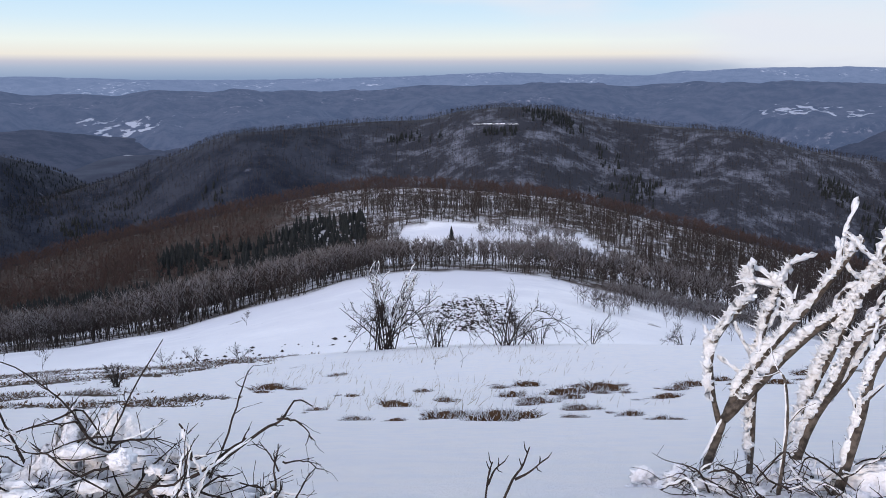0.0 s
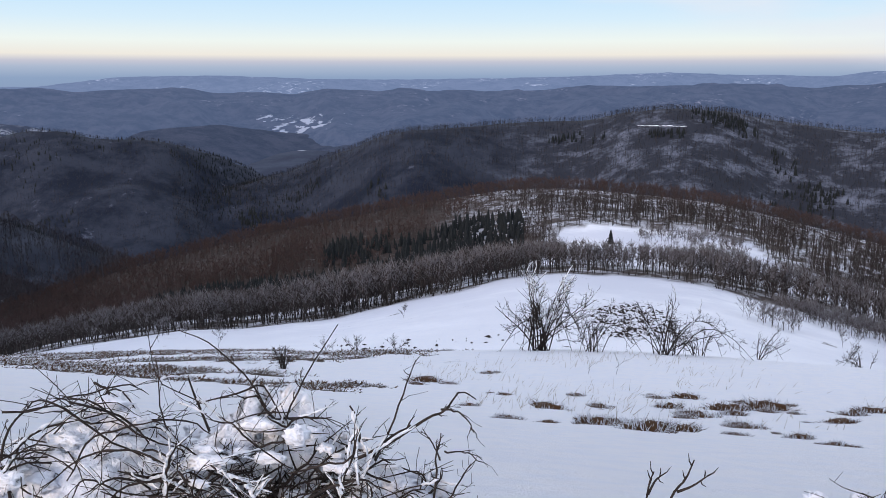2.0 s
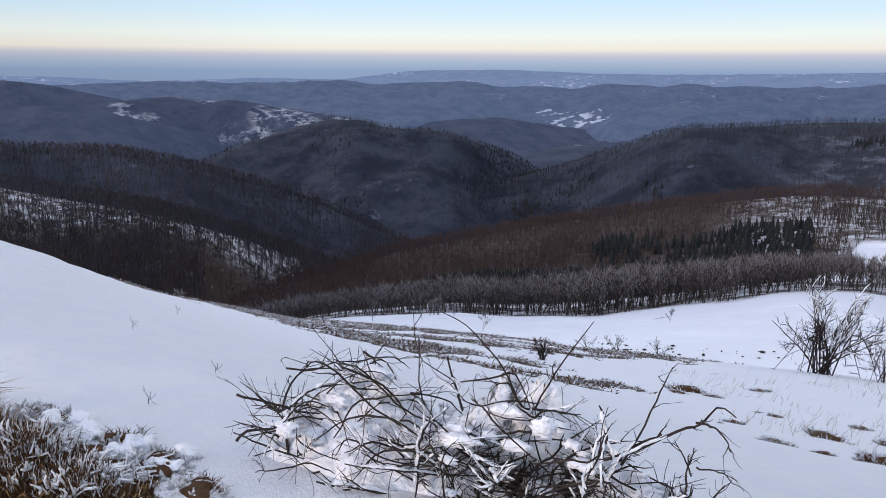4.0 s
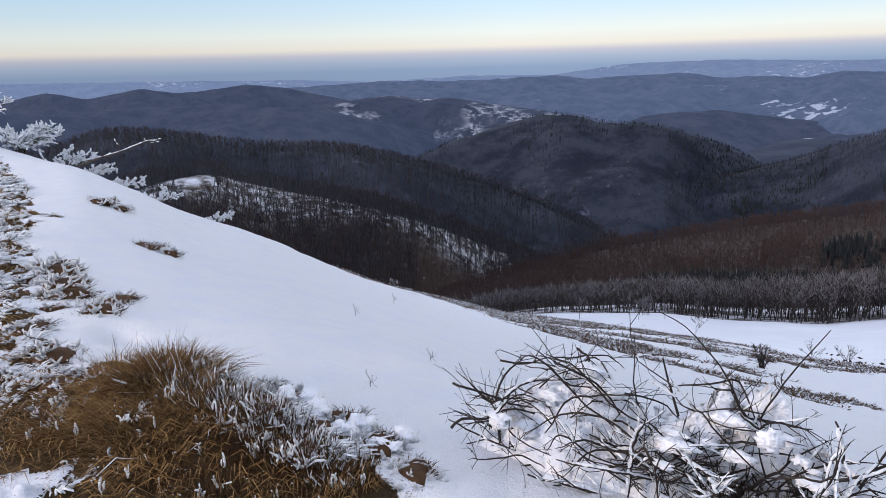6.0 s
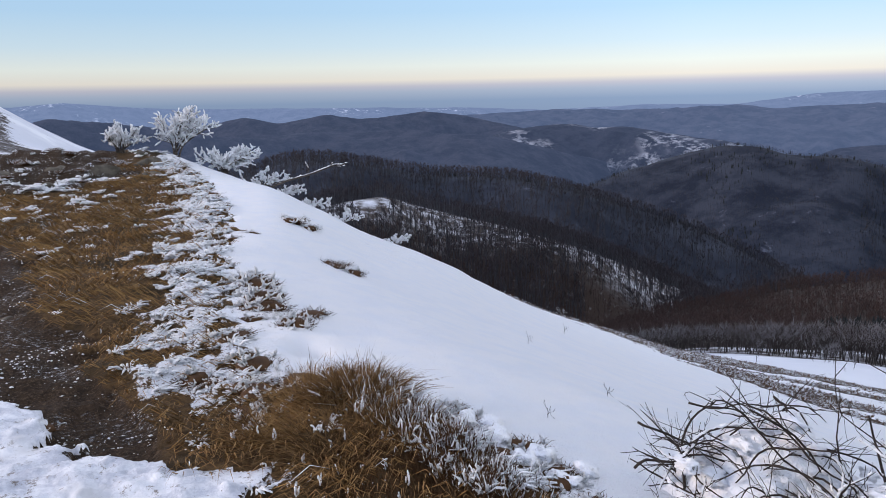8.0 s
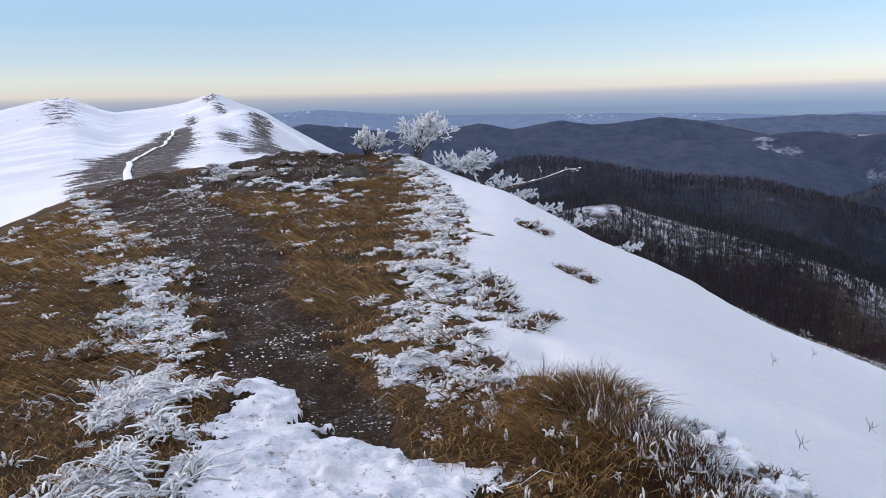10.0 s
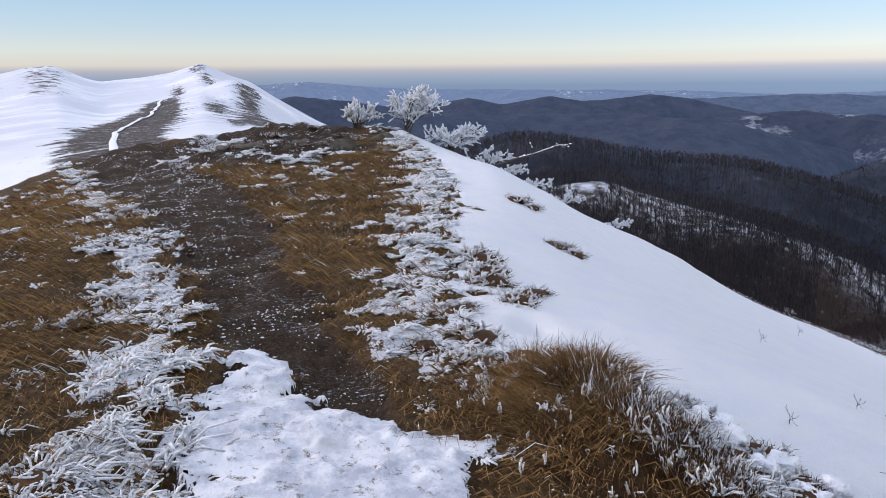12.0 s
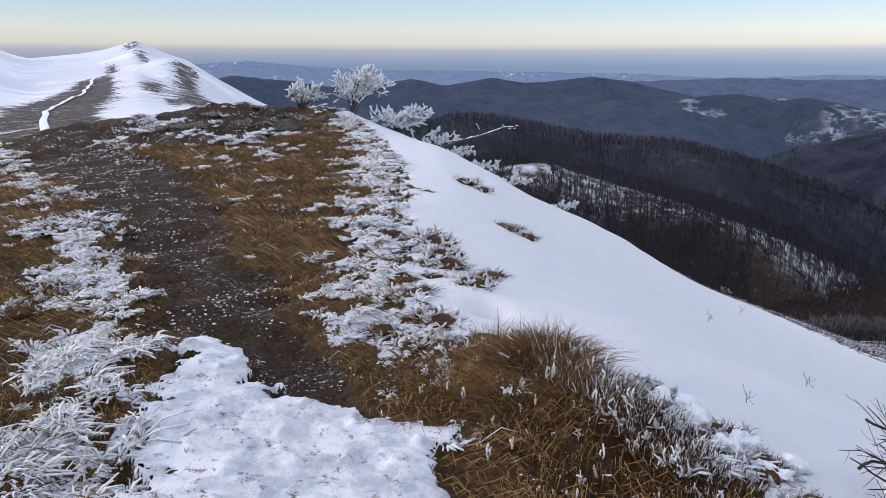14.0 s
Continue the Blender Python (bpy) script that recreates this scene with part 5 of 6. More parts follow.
snowy_bush("low tangle of dark twigs loaded with clumps of snow", [(-2.42, 2.50), (-0.60, 3.08)], 112, 0.58, clumps, strokes=[
    ([(-2.23, 2.45, -0.06), (-2.26, 2.47, 0.12), (-2.28, 2.49, 0.22), (-2.29, 2.54, 0.29), (-2.28, 2.59, 0.33), (-2.26, 2.66, 0.33), (-2.22, 2.74, 0.31), (-2.17, 2.82, 0.26)], 0.007),
    ([(-2.35, 2.27, 0.33), (-2.30, 2.32, 0.30), (-2.22, 2.41, 0.25), (-2.19, 2.45, 0.22), (-2.05, 2.58, 0.18), (-1.91, 2.70, 0.13)], 0.006),
    ([(-2.31, 2.23, 0.16), (-2.29, 2.28, 0.18), (-2.22, 2.37, 0.18), (-2.17, 2.45, 0.21), (-2.04, 2.58, 0.19), (-1.94, 2.68, 0.18)], 0.007),
    ([(-2.26, 2.48, 0.40), (-2.18, 2.55, 0.38), (-2.08, 2.64, 0.40), (-1.99, 2.71, 0.32)], 0.005),
    ([(-0.90, 2.93, 0.16), (-0.72, 2.91, 0.31), (-0.62, 2.90, 0.37), (-0.56, 2.87, 0.47), (-0.49, 2.85, 0.46)], 0.007),
    ([(-0.62, 2.88, 0.38), (-0.55, 2.88, 0.37), (-0.50, 2.87, 0.34), (-0.47, 2.86, 0.30)], 0.005),
    ([(-0.66, 2.88, -0.12), (-0.64, 2.88, 0.06), (-0.62, 2.88, 0.18), (-0.60, 2.88, 0.27)], 0.006),
    ([(-0.63, 2.88, 0.16), (-0.67, 2.87, 0.24), (-0.70, 2.86, 0.29)], 0.004),
    ([(-0.62, 2.88, 0.20), (-0.53, 2.87, 0.19), (-0.47, 2.86, 0.18)], 0.004),
    ([(-0.62, 2.84, -0.10), (-0.58, 2.84, 0.06), (-0.54, 2.84, 0.14), (-0.49, 2.85, 0.21)], 0.005),
    ([(-1.10, 2.85, 0.08), (-0.93, 2.85, 0.18), (-0.84, 2.85, 0.24), (-0.76, 2.85, 0.29)], 0.009),
    ([(-2.04, 2.73, 0.45), (-1.97, 2.72, 0.41), (-1.94, 2.68, 0.32)], 0.006),
    ([(-2.12, 2.41, -0.03), (-2.04, 2.48, -0.02), (-1.97, 2.54, 0.04), (-1.89, 2.59, 0.13)], 0.006),
    ([(-1.89, 3.52, -0.40), (-1.91, 3.51, -0.31), (-1.95, 3.48, -0.10), (-2.02, 3.44, 0.18)], 0.013),
    ([(-1.53, 3.02, 0.09), (-1.66, 2.95, 0.28), (-1.83, 2.86, 0.42), (-1.86, 2.84, 0.64)], 0.004),
    ([(-1.35, 3.00, 0.10), (-1.44, 2.96, 0.34), (-1.59, 2.88, 0.56), (-1.70, 2.82, 0.65)], 0.005),
    ([(-1.36, 2.88, 0.15), (-1.23, 2.94, 0.45), (-1.11, 2.99, 0.65)], 0.005),
    ([(-1.78, 2.89, 0.05), (-1.83, 2.85, 0.29), (-1.84, 2.85, 0.50)], 0.005),
    ([(-0.90, 2.85, 0.15), (-0.77, 2.88, 0.45), (-0.74, 2.89, 0.57)], 0.005)], rimed=[
    [(-1.63, 2.52, -0.05), (-1.63, 2.55, 0.17), (-1.62, 2.59, 0.29)],
    [(-1.45, 2.57, 0.21), (-1.34, 2.60, 0.13), (-1.31, 2.59, 0.06)],
    [(-1.79, 2.54, 0.16), (-1.71, 2.57, 0.12), (-1.58, 2.62, 0.14)],
    [(-1.22, 2.63, 0.16), (-1.31, 2.59, 0.07), (-1.35, 2.57, 0.03)],
    [(-0.97, 2.79, 0.40), (-0.94, 2.76, 0.30), (-0.98, 2.71, 0.15), (-0.99, 2.67, 0.06)],
    [(-1.49, 2.55, 0.01), (-1.55, 2.57, 0.08), (-1.65, 2.57, 0.16)],
    [(-0.89, 2.76, 0.04), (-0.93, 2.77, 0.11), (-0.88, 2.81, 0.20)]], tops=BUSH_TOPS, seed=5)
# the smaller heap at the foot of the saplings
clumps = []
for k in range(40):
    u = rs.uniform(0, 1)
    s = rs.uniform(0.02, 0.05)
    clumps.append(((1.0 + 1.1 * u + rs.normal(0, 0.04), 3.72 - 0.35 * u + rs.normal(0, 0.08), rs.uniform(-0.46, -0.30) + 0.16 * u), (s * 1.4, s * 1.1, s * 0.8)))
snowy_bush("flattened twigs under fresh snow at the saplings' foot", [(1.0, 3.72), (2.1, 3.37)], 22, 0.34, clumps, tops=([0, 0.3, 0.7, 1], [0.05, 0.10, 0.16, 0.18]), depth=0.2, seed=8)


# -- bare twigs that stick out of the snow --
def bare_twig(lines, radius, label="bare dark twig sticking out of the snow"):
    base = np.array(lines[0][0])
    t = thing("bare_twig", label, "twig", base, "twigs in the snow")
    for k, pts in enumerate(lines):
        b = Buf()
        line = smooth_line(np.array(pts) - base, 9)
        b.add(*tube(line, np.linspace(radius, radius * 0.4, 9), 6))
        for tw in side_twigs(line, radius, 3, 0.06, 500 + k, 0.3):
            b.add(*tube(tw, [radius * 0.5, radius * 0.4, 0.0012], 4))
        part("shoot", b.mesh("shoot", m_twig, True), t)


bare_twig([[(0.17, 3.32, -0.42), (0.20, 3.31, -0.10), (0.22, 3.31, -0.02)], [(0.20, 3.31, -0.13), (0.225, 3.30, -0.06), (0.25, 3.30, -0.03)]], 0.006)
bare_twig([[(0.20, 3.32, -0.42), (0.30, 3.30, -0.12), (0.35, 3.30, -0.04), (0.38, 3.29, 0.06)], [(0.32, 3.30, -0.10), (0.38, 3.29, -0.06), (0.44, 3.28, 0.00)]], 0.007)
for x, y, h in ((-6.36, 4.87, 0.09), (-3.35, 2.62, 0.05), (-2.75, 3.1, 0.06), (-3.9, 3.6, 0.05), (-9.4, 8.0, 0.14), (0.55, 24.2, 0.7), (-0.3, 24.0, 0.6)):
    z = gz(x, y)
    bare_twig([[(x, y, z - 0.06), (x + h * 0.1, y, z + h * 0.5), (x - h * 0.12, y + h * 0.1, z + h)], [(x, y, z + h * 0.3), (x + h * 0.3, y, z + h * 0.6), (x + h * 0.5, y, z + h * 0.72)]], 0.0018 + h * 0.006,
              "thin dark twig poking through smooth snow")


# -- tufts of heather --
def tuft_meshes(seed, count, radius, height, frost):
    r = np.random.default_rng(seed)
    a, u = r.uniform(0, 2 * np.pi, count), np.sqrt(r.uniform(0, 1, count))
    b = np.stack([np.cos(a) * u * radius, np.sin(a) * u * radius * 0.62, np.zeros(count) - 0.02], -1)
    lift = height * (1.05 - 0.55 * u ** 2) * r.uniform(0.25, 1.2, count) * (0.8 + 0.45 * np.sin(a * 3 + seed) * u)
    t = b + np.stack([np.cos(a) * u * radius * 0.28 + r.normal(0, 0.07, count), np.sin(a) * u * radius * 0.2 + r.normal(0, 0.07, count), lift], -1)
    buf = Buf()
    buf.add(*lump((0, 0, -0.02), (radius * 0.82, radius * 0.52, height * 0.70), seed, 2, 0.5, 1.8))
    buf.add(*blades(b, t, 0.013, r, r.normal(0, 0.02, b.shape)))
    dark = buf.mesh("foliage", m_heather)
    n = int(count * frost)
    i = r.integers(0, count, n)
    b2 = b[i] + (t[i] - b[i]) * r.uniform(0.35, 0.8, n)[:, None]
    t2 = t[i] + r.normal(0, 0.035, (n, 3)) + [0, 0, 0.02]
    v, f = blades(b2, t2, 0.022, r)
    return dark, make_mesh("frost", v, f, m_frost)


tuft_kinds = []
for k, (fr, lab) in enumerate(((0.45, "brown heather tuft standing out of the snow"), (0.85, "heather tuft half covered in white frost"), (0.95, "low heather tuft thick with frost"))):
    for s in range(2):
        me = tuft_meshes(600 + k * 10 + s, 330, 0.50, 0.17, fr)
        tuft_kinds.append((me, lab))


def rime_knob_mesh(seed):
    """Blunt rime spikes over a low dome."""
    r = np.random.default_rng(seed)
    b = Buf()
    for k in range(15):
        a, u = r.uniform(0, 2 * np.pi), math.sqrt(r.uniform(0, 1))
        c = np.array([math.cos(a) * u * 0.55, math.sin(a) * u * 0.40, 0.20 * (1.05 - u * u) * r.uniform(0.1, 1.2)])
        big = r.uniform(0.5, 1.5)
        for j in range(int(3 + 4 * big)):
            way = r.normal(size=3) + [-0.3, 0, 0.7]
            way /= np.linalg.norm(way)
            q = c + way * r.uniform(0.04, 0.12) * big
            w = r.uniform(0.009, 0.017) * big
            b.add(*tube([c, (c + q) / 2 + r.normal(0, 0.012, 3), q], [w * 0.8, w * 1.2, w * 0.8], 3))
    return b.mesh("frost", m_rime, True)


rime_knobs = [rime_knob_mesh(640 + k) for k in range(3)]


def heather_tuft(kind, x, y, size, tall=1.0, turn=0.0, group="heather tufts on the slope"):
    me, lab = tuft_kinds[kind]
    t = thing("heather_tuft", lab, "heather", (x, y, gz(x, y) - 0.01), group)
    t.rotation_euler = (-0.30 if y > 6 else 0, 0, turn)
    t.scale = (size, size, size * tall * (0.75 if group.endswith("ridge") else 1.0))
    tagged(part("foliage", me[0], t), kind="stuff")
    cover = rime_knobs[int(abs(x * 10)) % 3] if group.endswith("ridge") and kind >= 3 else me[1]
    tagged(part("frost", cover, t, "white frost on the tips"), kind="stuff")


TUFTS = [(2.88, 18.0, 1.0, 0), (1.25, 12.5, 0.85, 0), (0.75, 11.6, 0.9, 3), (-0.95, 16.2, 0.95, 0), (2.27, 19.8, 0.8, 0), (-1.4, 12.1, 0.5, 2), (3.99, 18.6, 1.15, 0), (2.72, 14.9, 0.75, 2),
         (6.2, 18.9, 0.8, 0), (0.1, 17.2, 0.6, 2), (-4.9, 21.4, 1.1, 1), (0.0, 12.4, 0.75, 3), (3.3, 13.4, 0.5, 4), (4.9, 16.8, 0.8, 1), (1.5, 19.6, 0.6, 2), (-0.5, 19.3, 0.5, 3),
         (2.1, 16.6, 0.95, 2), (0.7, 13.4, 0.7, 1), (0.3, 12.9, 0.7, 2), (3.5, 12.2, 0.45, 5), (-0.75, 11.6, 0.35, 1), (-2.6, 15.4, 0.45, 3), (-2.2, 18.8, 0.45, 1), (1.6, 17.9, 0.7, 3),
         (3.6, 18.3, 0.8, 1), (8.2, 18.6, 0.8, 1), (9.6, 20.1, 0.9, 2), (5.6, 18.3, 0.7, 3), (1.1, 13.8, 0.6, 5), (2.9, 17.2, 0.6, 4), (7.2, 19.6, 0.7, 3), (-3.4, 24.0, 0.6, 3)]
rt = np.random.default_rng(21)
for x, y, s, k in TUFTS:
    heather_tuft(k, x, y, s * 0.90, rt.uniform(1.3, 1.9), rt.uniform(-0.5, 0.5))
    for j in range(2):
        heather_tuft(int(rt.integers(0, 6)), x + rt.normal(0, 0.55) * s, y + rt.normal(0, 0.6) * s, s * rt.uniform(0.2, 0.5), rt.uniform(1.0, 1.8), rt.uniform(-0.5, 0.5))
for x, y, s, k in ((-11.6, 4.45, 0.60, 4), (-11.3, 4.6, 0.5, 5), (-8.8, 3.8, 0.50, 2), (-8.55, 3.95, 0.42, 5), (-6.4, 2.12, 0.5, 3), (-6.0, 2.35, 0.42, 1), (-5.75, 2.1, 0.45, 5), (-7.3, 2.35, 0.6, 5),
                   (-6.7, 2.2, 0.55, 4), (-4.45, 1.62, 0.4, 1), (-4.9, 1.5, 0.45, 4), (-2.30, 1.98, 0.30, 3), (-2.62, 2.06, 0.32, 3), (-3.0, 2.10, 0.34, 5), (-3.4, 2.06, 0.32, 4), (-15.0, 4.3, 0.6, 1)):
    heather_tuft(k, x, y, s, rt.uniform(1.0, 1.4), rt.uniform(-0.8, 0.8), "frosted heather on the ridge")
for k in range(46):          # rimed clumps along the rim of the snow
    x = -2.9 - 12.5 * rt.uniform(0, 1) ** 1.3
    y = np.interp(x, [-16.4, -12.5, -9, -7.3, -5, -4, -3.6, -2.6], [4.7, 3.8, 2.6, 2.1, 1.5, 1.45, 1.95, 2.05]) + rt.normal(-0.08, 0.20)
    heather_tuft(int(rt.integers(3, 6)), x, y, rt.uniform(0.22, 0.46), rt.uniform(0.7, 1.3), rt.uniform(-2, 2), "frosted heather on the ridge")

for k in range(44):          # coral-like rime on the verge beyond the track
    x = -2.9 - 9.5 * rt.uniform(0, 1) ** 1.3
    y = float(track_middle(x)) - 0.85 + rt.normal(-0.15, 0.32)
    heather_tuft(int(rt.integers(3, 6)), x, y, rt.uniform(0.2, 0.5), rt.uniform(0.6, 1.2), rt.uniform(-3, 3), "frosted heather on the ridge")


# -- the big grass tussock --
def grass_tussock():
    r = np.random.default_rng(31)
    base = np.array([-3.2, 1.6, gz(-3.2, 1.6) - 0.2])
    t = thing("grass_tussock", "large shaggy tussock of dry brown grass with rimed heather", "grass", base)
    for k in range(34):
        u = (k + 0.5) / 34
        row = k % 3                       # 0: crown, 1: rim towards the snow, 2: foot towards the track
        cx = -4.05 + 1.55 * u + r.normal(0, 0.05)
        cy = 1.55 + 0.16 * u + r.normal(0, 0.05) + (-0.04, 0.14, -0.34)[row]
        n = 620
        a, q = r.uniform(0, 2 * np.pi, n), np.sqrt(r.uniform(0, 1, n))
        bx, by = cx + np.cos(a) * q * 0.19, cy + np.sin(a) * q * 0.16
        bz = surface(bx, by)[0]
        heathy = u > 0.52 or (row == 1 and u > 0.25)
        b = np.stack([bx, by, bz - 0.03], -1) - base
        if heathy:                        # short upright sprigs
            ln = r.uniform(0.04, 0.14, n) * (0.75 if row == 2 else 1.0) * (1.1 - 0.3 * u)
            way = np.stack([np.cos(a) * 0.25 + r.normal(0, 0.22, n), np.sin(a) * 0.25 + r.normal(0, 0.22, n), r.uniform(0.6, 1.05, n)], -1)
            tip = b + way * ln[:, None]
            bend = r.normal(0, 0.006, b.shape)
            width = r.uniform(0.0030, 0.0060, n)
        else:                             # long grass, upright in the crown and combed outwards below
            ln = r.uniform(0.10, 0.30, n) * (1.15 - 0.6 * u) * (0.62 if row == 2 else 1.0)
            out = 0.10 + 0.70 * q ** 1.5 + (0.35 if row == 2 else 0.0)
            drift = r.normal(0, 0.35)
            way = np.stack([np.cos(a + drift) * out + r.normal(0.05, 0.16, n), np.sin(a + drift) * out + r.normal(0, 0.16, n) - (0.3 if row == 2 else 0.0), np.clip(1.05 - 0.65 * q, 0.2, 1) * r.uniform(0.45, 1, n)], -1)
            tip = b + way * ln[:, None]
            bend = np.stack([np.zeros(n), np.zeros(n), ln * 0.14], -1) + r.normal(0, 0.008, b.shape)
            width = r.uniform(0.0018, 0.0042, n)
        v, f = blades(b, tip, width, r, bend)
        mat = m_heather if heathy else (m_grass if k % 5 == 3 else m_tussock)
        part("heather_clump" if heathy else "grass_clump", make_mesh("clump", v, f, mat), t)
        buf = Buf()
        if row == 1 and u > 0.2:          # frosted sprigs along the snow
            i = r.integers(0, n, 150)
            lo = b[i] + (tip[i] - b[i]) * r.uniform(0.3, 0.7, 150)[:, None]
            buf.add(*blades(lo, tip[i] + r.normal(0, 0.012, (150, 3)) + [0, 0, 0.010], r.uniform(0.006, 0.012, 150), r))
        for j in range((2, 7, 3)[row] if u > 0.15 else 0):
            i = int(r.integers(0, n))
            s0 = tip[i] - [0, 0, 0.03]
            for w in range(int(r.integers(1, 4))):
                d0 = r.normal(0, 0.012, 3) * [1, 1, 0]
                rime_on([s0 + d0, s0 + d0 + r.normal(0, 0.006, 3) + [0, 0, 0.02], s0 + d0 * 1.6 + r.normal(0, 0.010, 3) + [0, 0, r.uniform(0.03, 0.055)]], [0.002, 0.002, 0.001], 0.0046, 700 + k * 40 + j * 4 + w, buf, step=0.012, sides=5)
        if buf.n:
            tagged(part("rime", buf.mesh("rime", m_rime, True), t, "white rime on sprigs and seed stalks"), kind="stuff")


grass_tussock()


# -- lumps of wind-packed snow along the tussock --
def snow_lump(x, y, size, seed):
    v, f = lump((0, 0, 0), size, seed, 3, 0.6, 2.2)
    ob = new("snow_lump", make_mesh("snow_lump", v, f, m_snow, smooth=True))
    ob.location = (x, y, gz(x, y) + size[2] * 0.25)
    tagged(ob, "lump of wind-packed snow beside the grass tussock", "snow", "snow lumps by the tussock")


rl = np.random.default_rng(45)
for k in range(22):
    u = rl.uniform(0, 1)
    s = rl.uniform(0.025, 0.07)
    snow_lump(-3.95 + 1.45 * u, 2.02 + 0.10 * u + rl.normal(0, 0.06), (s * rl.uniform(1.0, 1.7), s, s * rl.uniform(0.6, 1.0)), 820 + k)


# -- loose grass, frost and stalks --
def spots(n, x0, x1, y0, y1, seed, power=1.6):
    """Spots, denser towards the near end of the ridge."""
    r = np.random.default_rng(seed)
    x = x1 + (x0 - x1) * r.uniform(0, 1, n) ** power
    return x, r.uniform(y0, y1, n), r


def ridge_grass():
    x, y, r = spots(100000, -20, -2.4, -6.5, 5.0, 41, 1.7)
    z, snow, grass, soil, heath, wood, rimed, field, moor, ice = surface(x, y)
    keep = (grass > 0.5) & (soil < 0.4) & (r.uniform(size=len(x)) < 1.0 - 0.85 * rimed)
    x, y, z = x[keep], y[keep], z[keep]
    n = len(x)
    flow = -0.9 + 2.2 * fbm(x, y, 0.8, 3, 141) + r.normal(0, 0.35, n)
    ln = r.uniform(0.08, 0.22, n) * (1 + 0.5 * fbm(x, y, 0.6, 2, 143))
    b = np.stack([x, y, z - 0.015], -1)
    t = b + np.stack([np.cos(flow) * ln, np.sin(flow) * ln, ln * r.uniform(0.05, 0.40, n)], -1)
    v, f = blades(b, t, np.interp(-x, [2, 20], [0.0042, 0.014]), r, np.stack([np.zeros(n), np.zeros(n), ln * 0.26], -1))
    white = np.tile((r.uniform(size=n) < 0.008 + 0.10 * (fbm(x, y, 0.4, 3, 145) > 0.32)).astype(int), 3)
    tagged(new("dry_grass", make_mesh("dry_grass", v, f, [m_grass, m_frost], white)), "matted dry brown grass on the ridge", "grass", kind="stuff")


def ridge_rime():
    """Tufts of arching grass blades, each blade thickly coated with rime."""
    x, y, r = spots(17000, -22, -2.4, -5.0, 5.6, 51, 1.5)
    z, snow, grass, soil, heath, wood, rimed, field, moor, ice = surface(x, y)
    keep = ((rimed > 0.35 + 0.5 * r.uniform(size=len(x))) & (r.uniform(size=len(x)) > 0.35 * step01(x, -6, -3.5))) | ((rimed > 0.05) & (r.uniform(size=len(x)) < 0.06)) | ((grass > 0.5) & (soil < 0.3) & (r.uniform(size=len(x)) < 0.022))
    x, y, z = x[keep], y[keep], z[keep]
    near = step01(x, -7.0, -3.6) * (y < 0.3)
    per = 17
    reach = np.repeat((0.042 + 0.034 * near) * r.uniform(0.55, 1.35, len(x)) * np.interp(-x, [3, 20], [1.0, 1.5]), per)
    n = len(x) * per
    c = np.repeat(np.stack([x, y, z], -1), per, axis=0)
    lean = np.repeat(r.uniform(0, 2 * np.pi, len(x)), per)
    a = r.uniform(0, 2 * np.pi, n)
    u = np.sqrt(r.uniform(0, 1, n))
    base = c + np.stack([np.cos(a) * u, np.sin(a) * u, 0 * u], -1) * (reach * 0.55)[:, None] - [0, 0, 0.015]
    ln = reach * r.uniform(0.6, 1.5, n)
    out = 0.25 + 0.65 * u
    way = np.stack([np.cos(a) * out + 0.30 * np.cos(lean) + 0.25, np.sin(a) * out + 0.30 * np.sin(lean) + 0.25, r.uniform(0.35, 1.05, n)], -1)
    mid = base + way * (ln * 0.6)[:, None]
    tip = mid + (way * [1.2, 1.2, 0.1] + r.normal(0, 0.18, (n, 3))) * (ln * 0.55)[:, None]
    s1 = np.cross(way, r.normal(size=way.shape))
    s1 /= np.linalg.norm(s1, axis=1)[:, None]
    s2 = np.cross(way, s1)
    s2 /= np.linalg.norm(s2, axis=1)[:, None]
    w = (np.interp(-c[:, 0], [2.5, 8, 20], [0.0046, 0.0092, 0.016]) * r.uniform(0.6, 1.5, n))[:, None]
    ring = [s1 * w, (-0.5 * s1 + 0.87 * s2) * w, (-0.5 * s1 - 0.87 * s2) * w]
    v = np.stack([base + q * 0.5 for q in ring] + [mid + q * 1.15 for q in ring] + [tip + q * 0.8 for q in ring], 1).reshape(-1, 3)
    k = 9 * np.arange(n)[:, None]
    f = []
    for lo in (0, 3):
        for p in range(3):
            p2 = (p + 1) % 3
            f += [k + np.array([[lo + p, lo + p2, lo + 3 + p2]]), k + np.array([[lo + p, lo + 3 + p2, lo + 3 + p]])]
    f.append(k + np.array([[6, 7, 8]]))
    tagged(new("rimed_grass", make_mesh("rimed_grass", v, np.concatenate(f), m_rime)), "grass blades thickly coated with white rime", "frost", kind="stuff")


def slope_stalks():
    r = np.random.default_rng(61)
    n = 1500
    x, y = r.normal(-2.5, 4.5, n), r.uniform(15, 31, n)
    keep = (fbm(x, y, 4, 3, 151) > 0.05)
    x, y = x[keep], y[keep]
    z = surface(x, y)[0]
    ln = r.uniform(0.10, 0.36, len(x))
    b = np.stack([x, y, z - 0.03], -1)
    t = b + np.stack([r.normal(0.08, 0.1, len(x)), r.normal(0, 0.08, len(x)), ln], -1)
    v, f = blades(b, t, 0.014, r)
    tagged(new("dry_stalks", make_mesh("dry_stalks", v, f, m_stalk)), "thin pale grass stalks above the snow", "grass", kind="stuff")


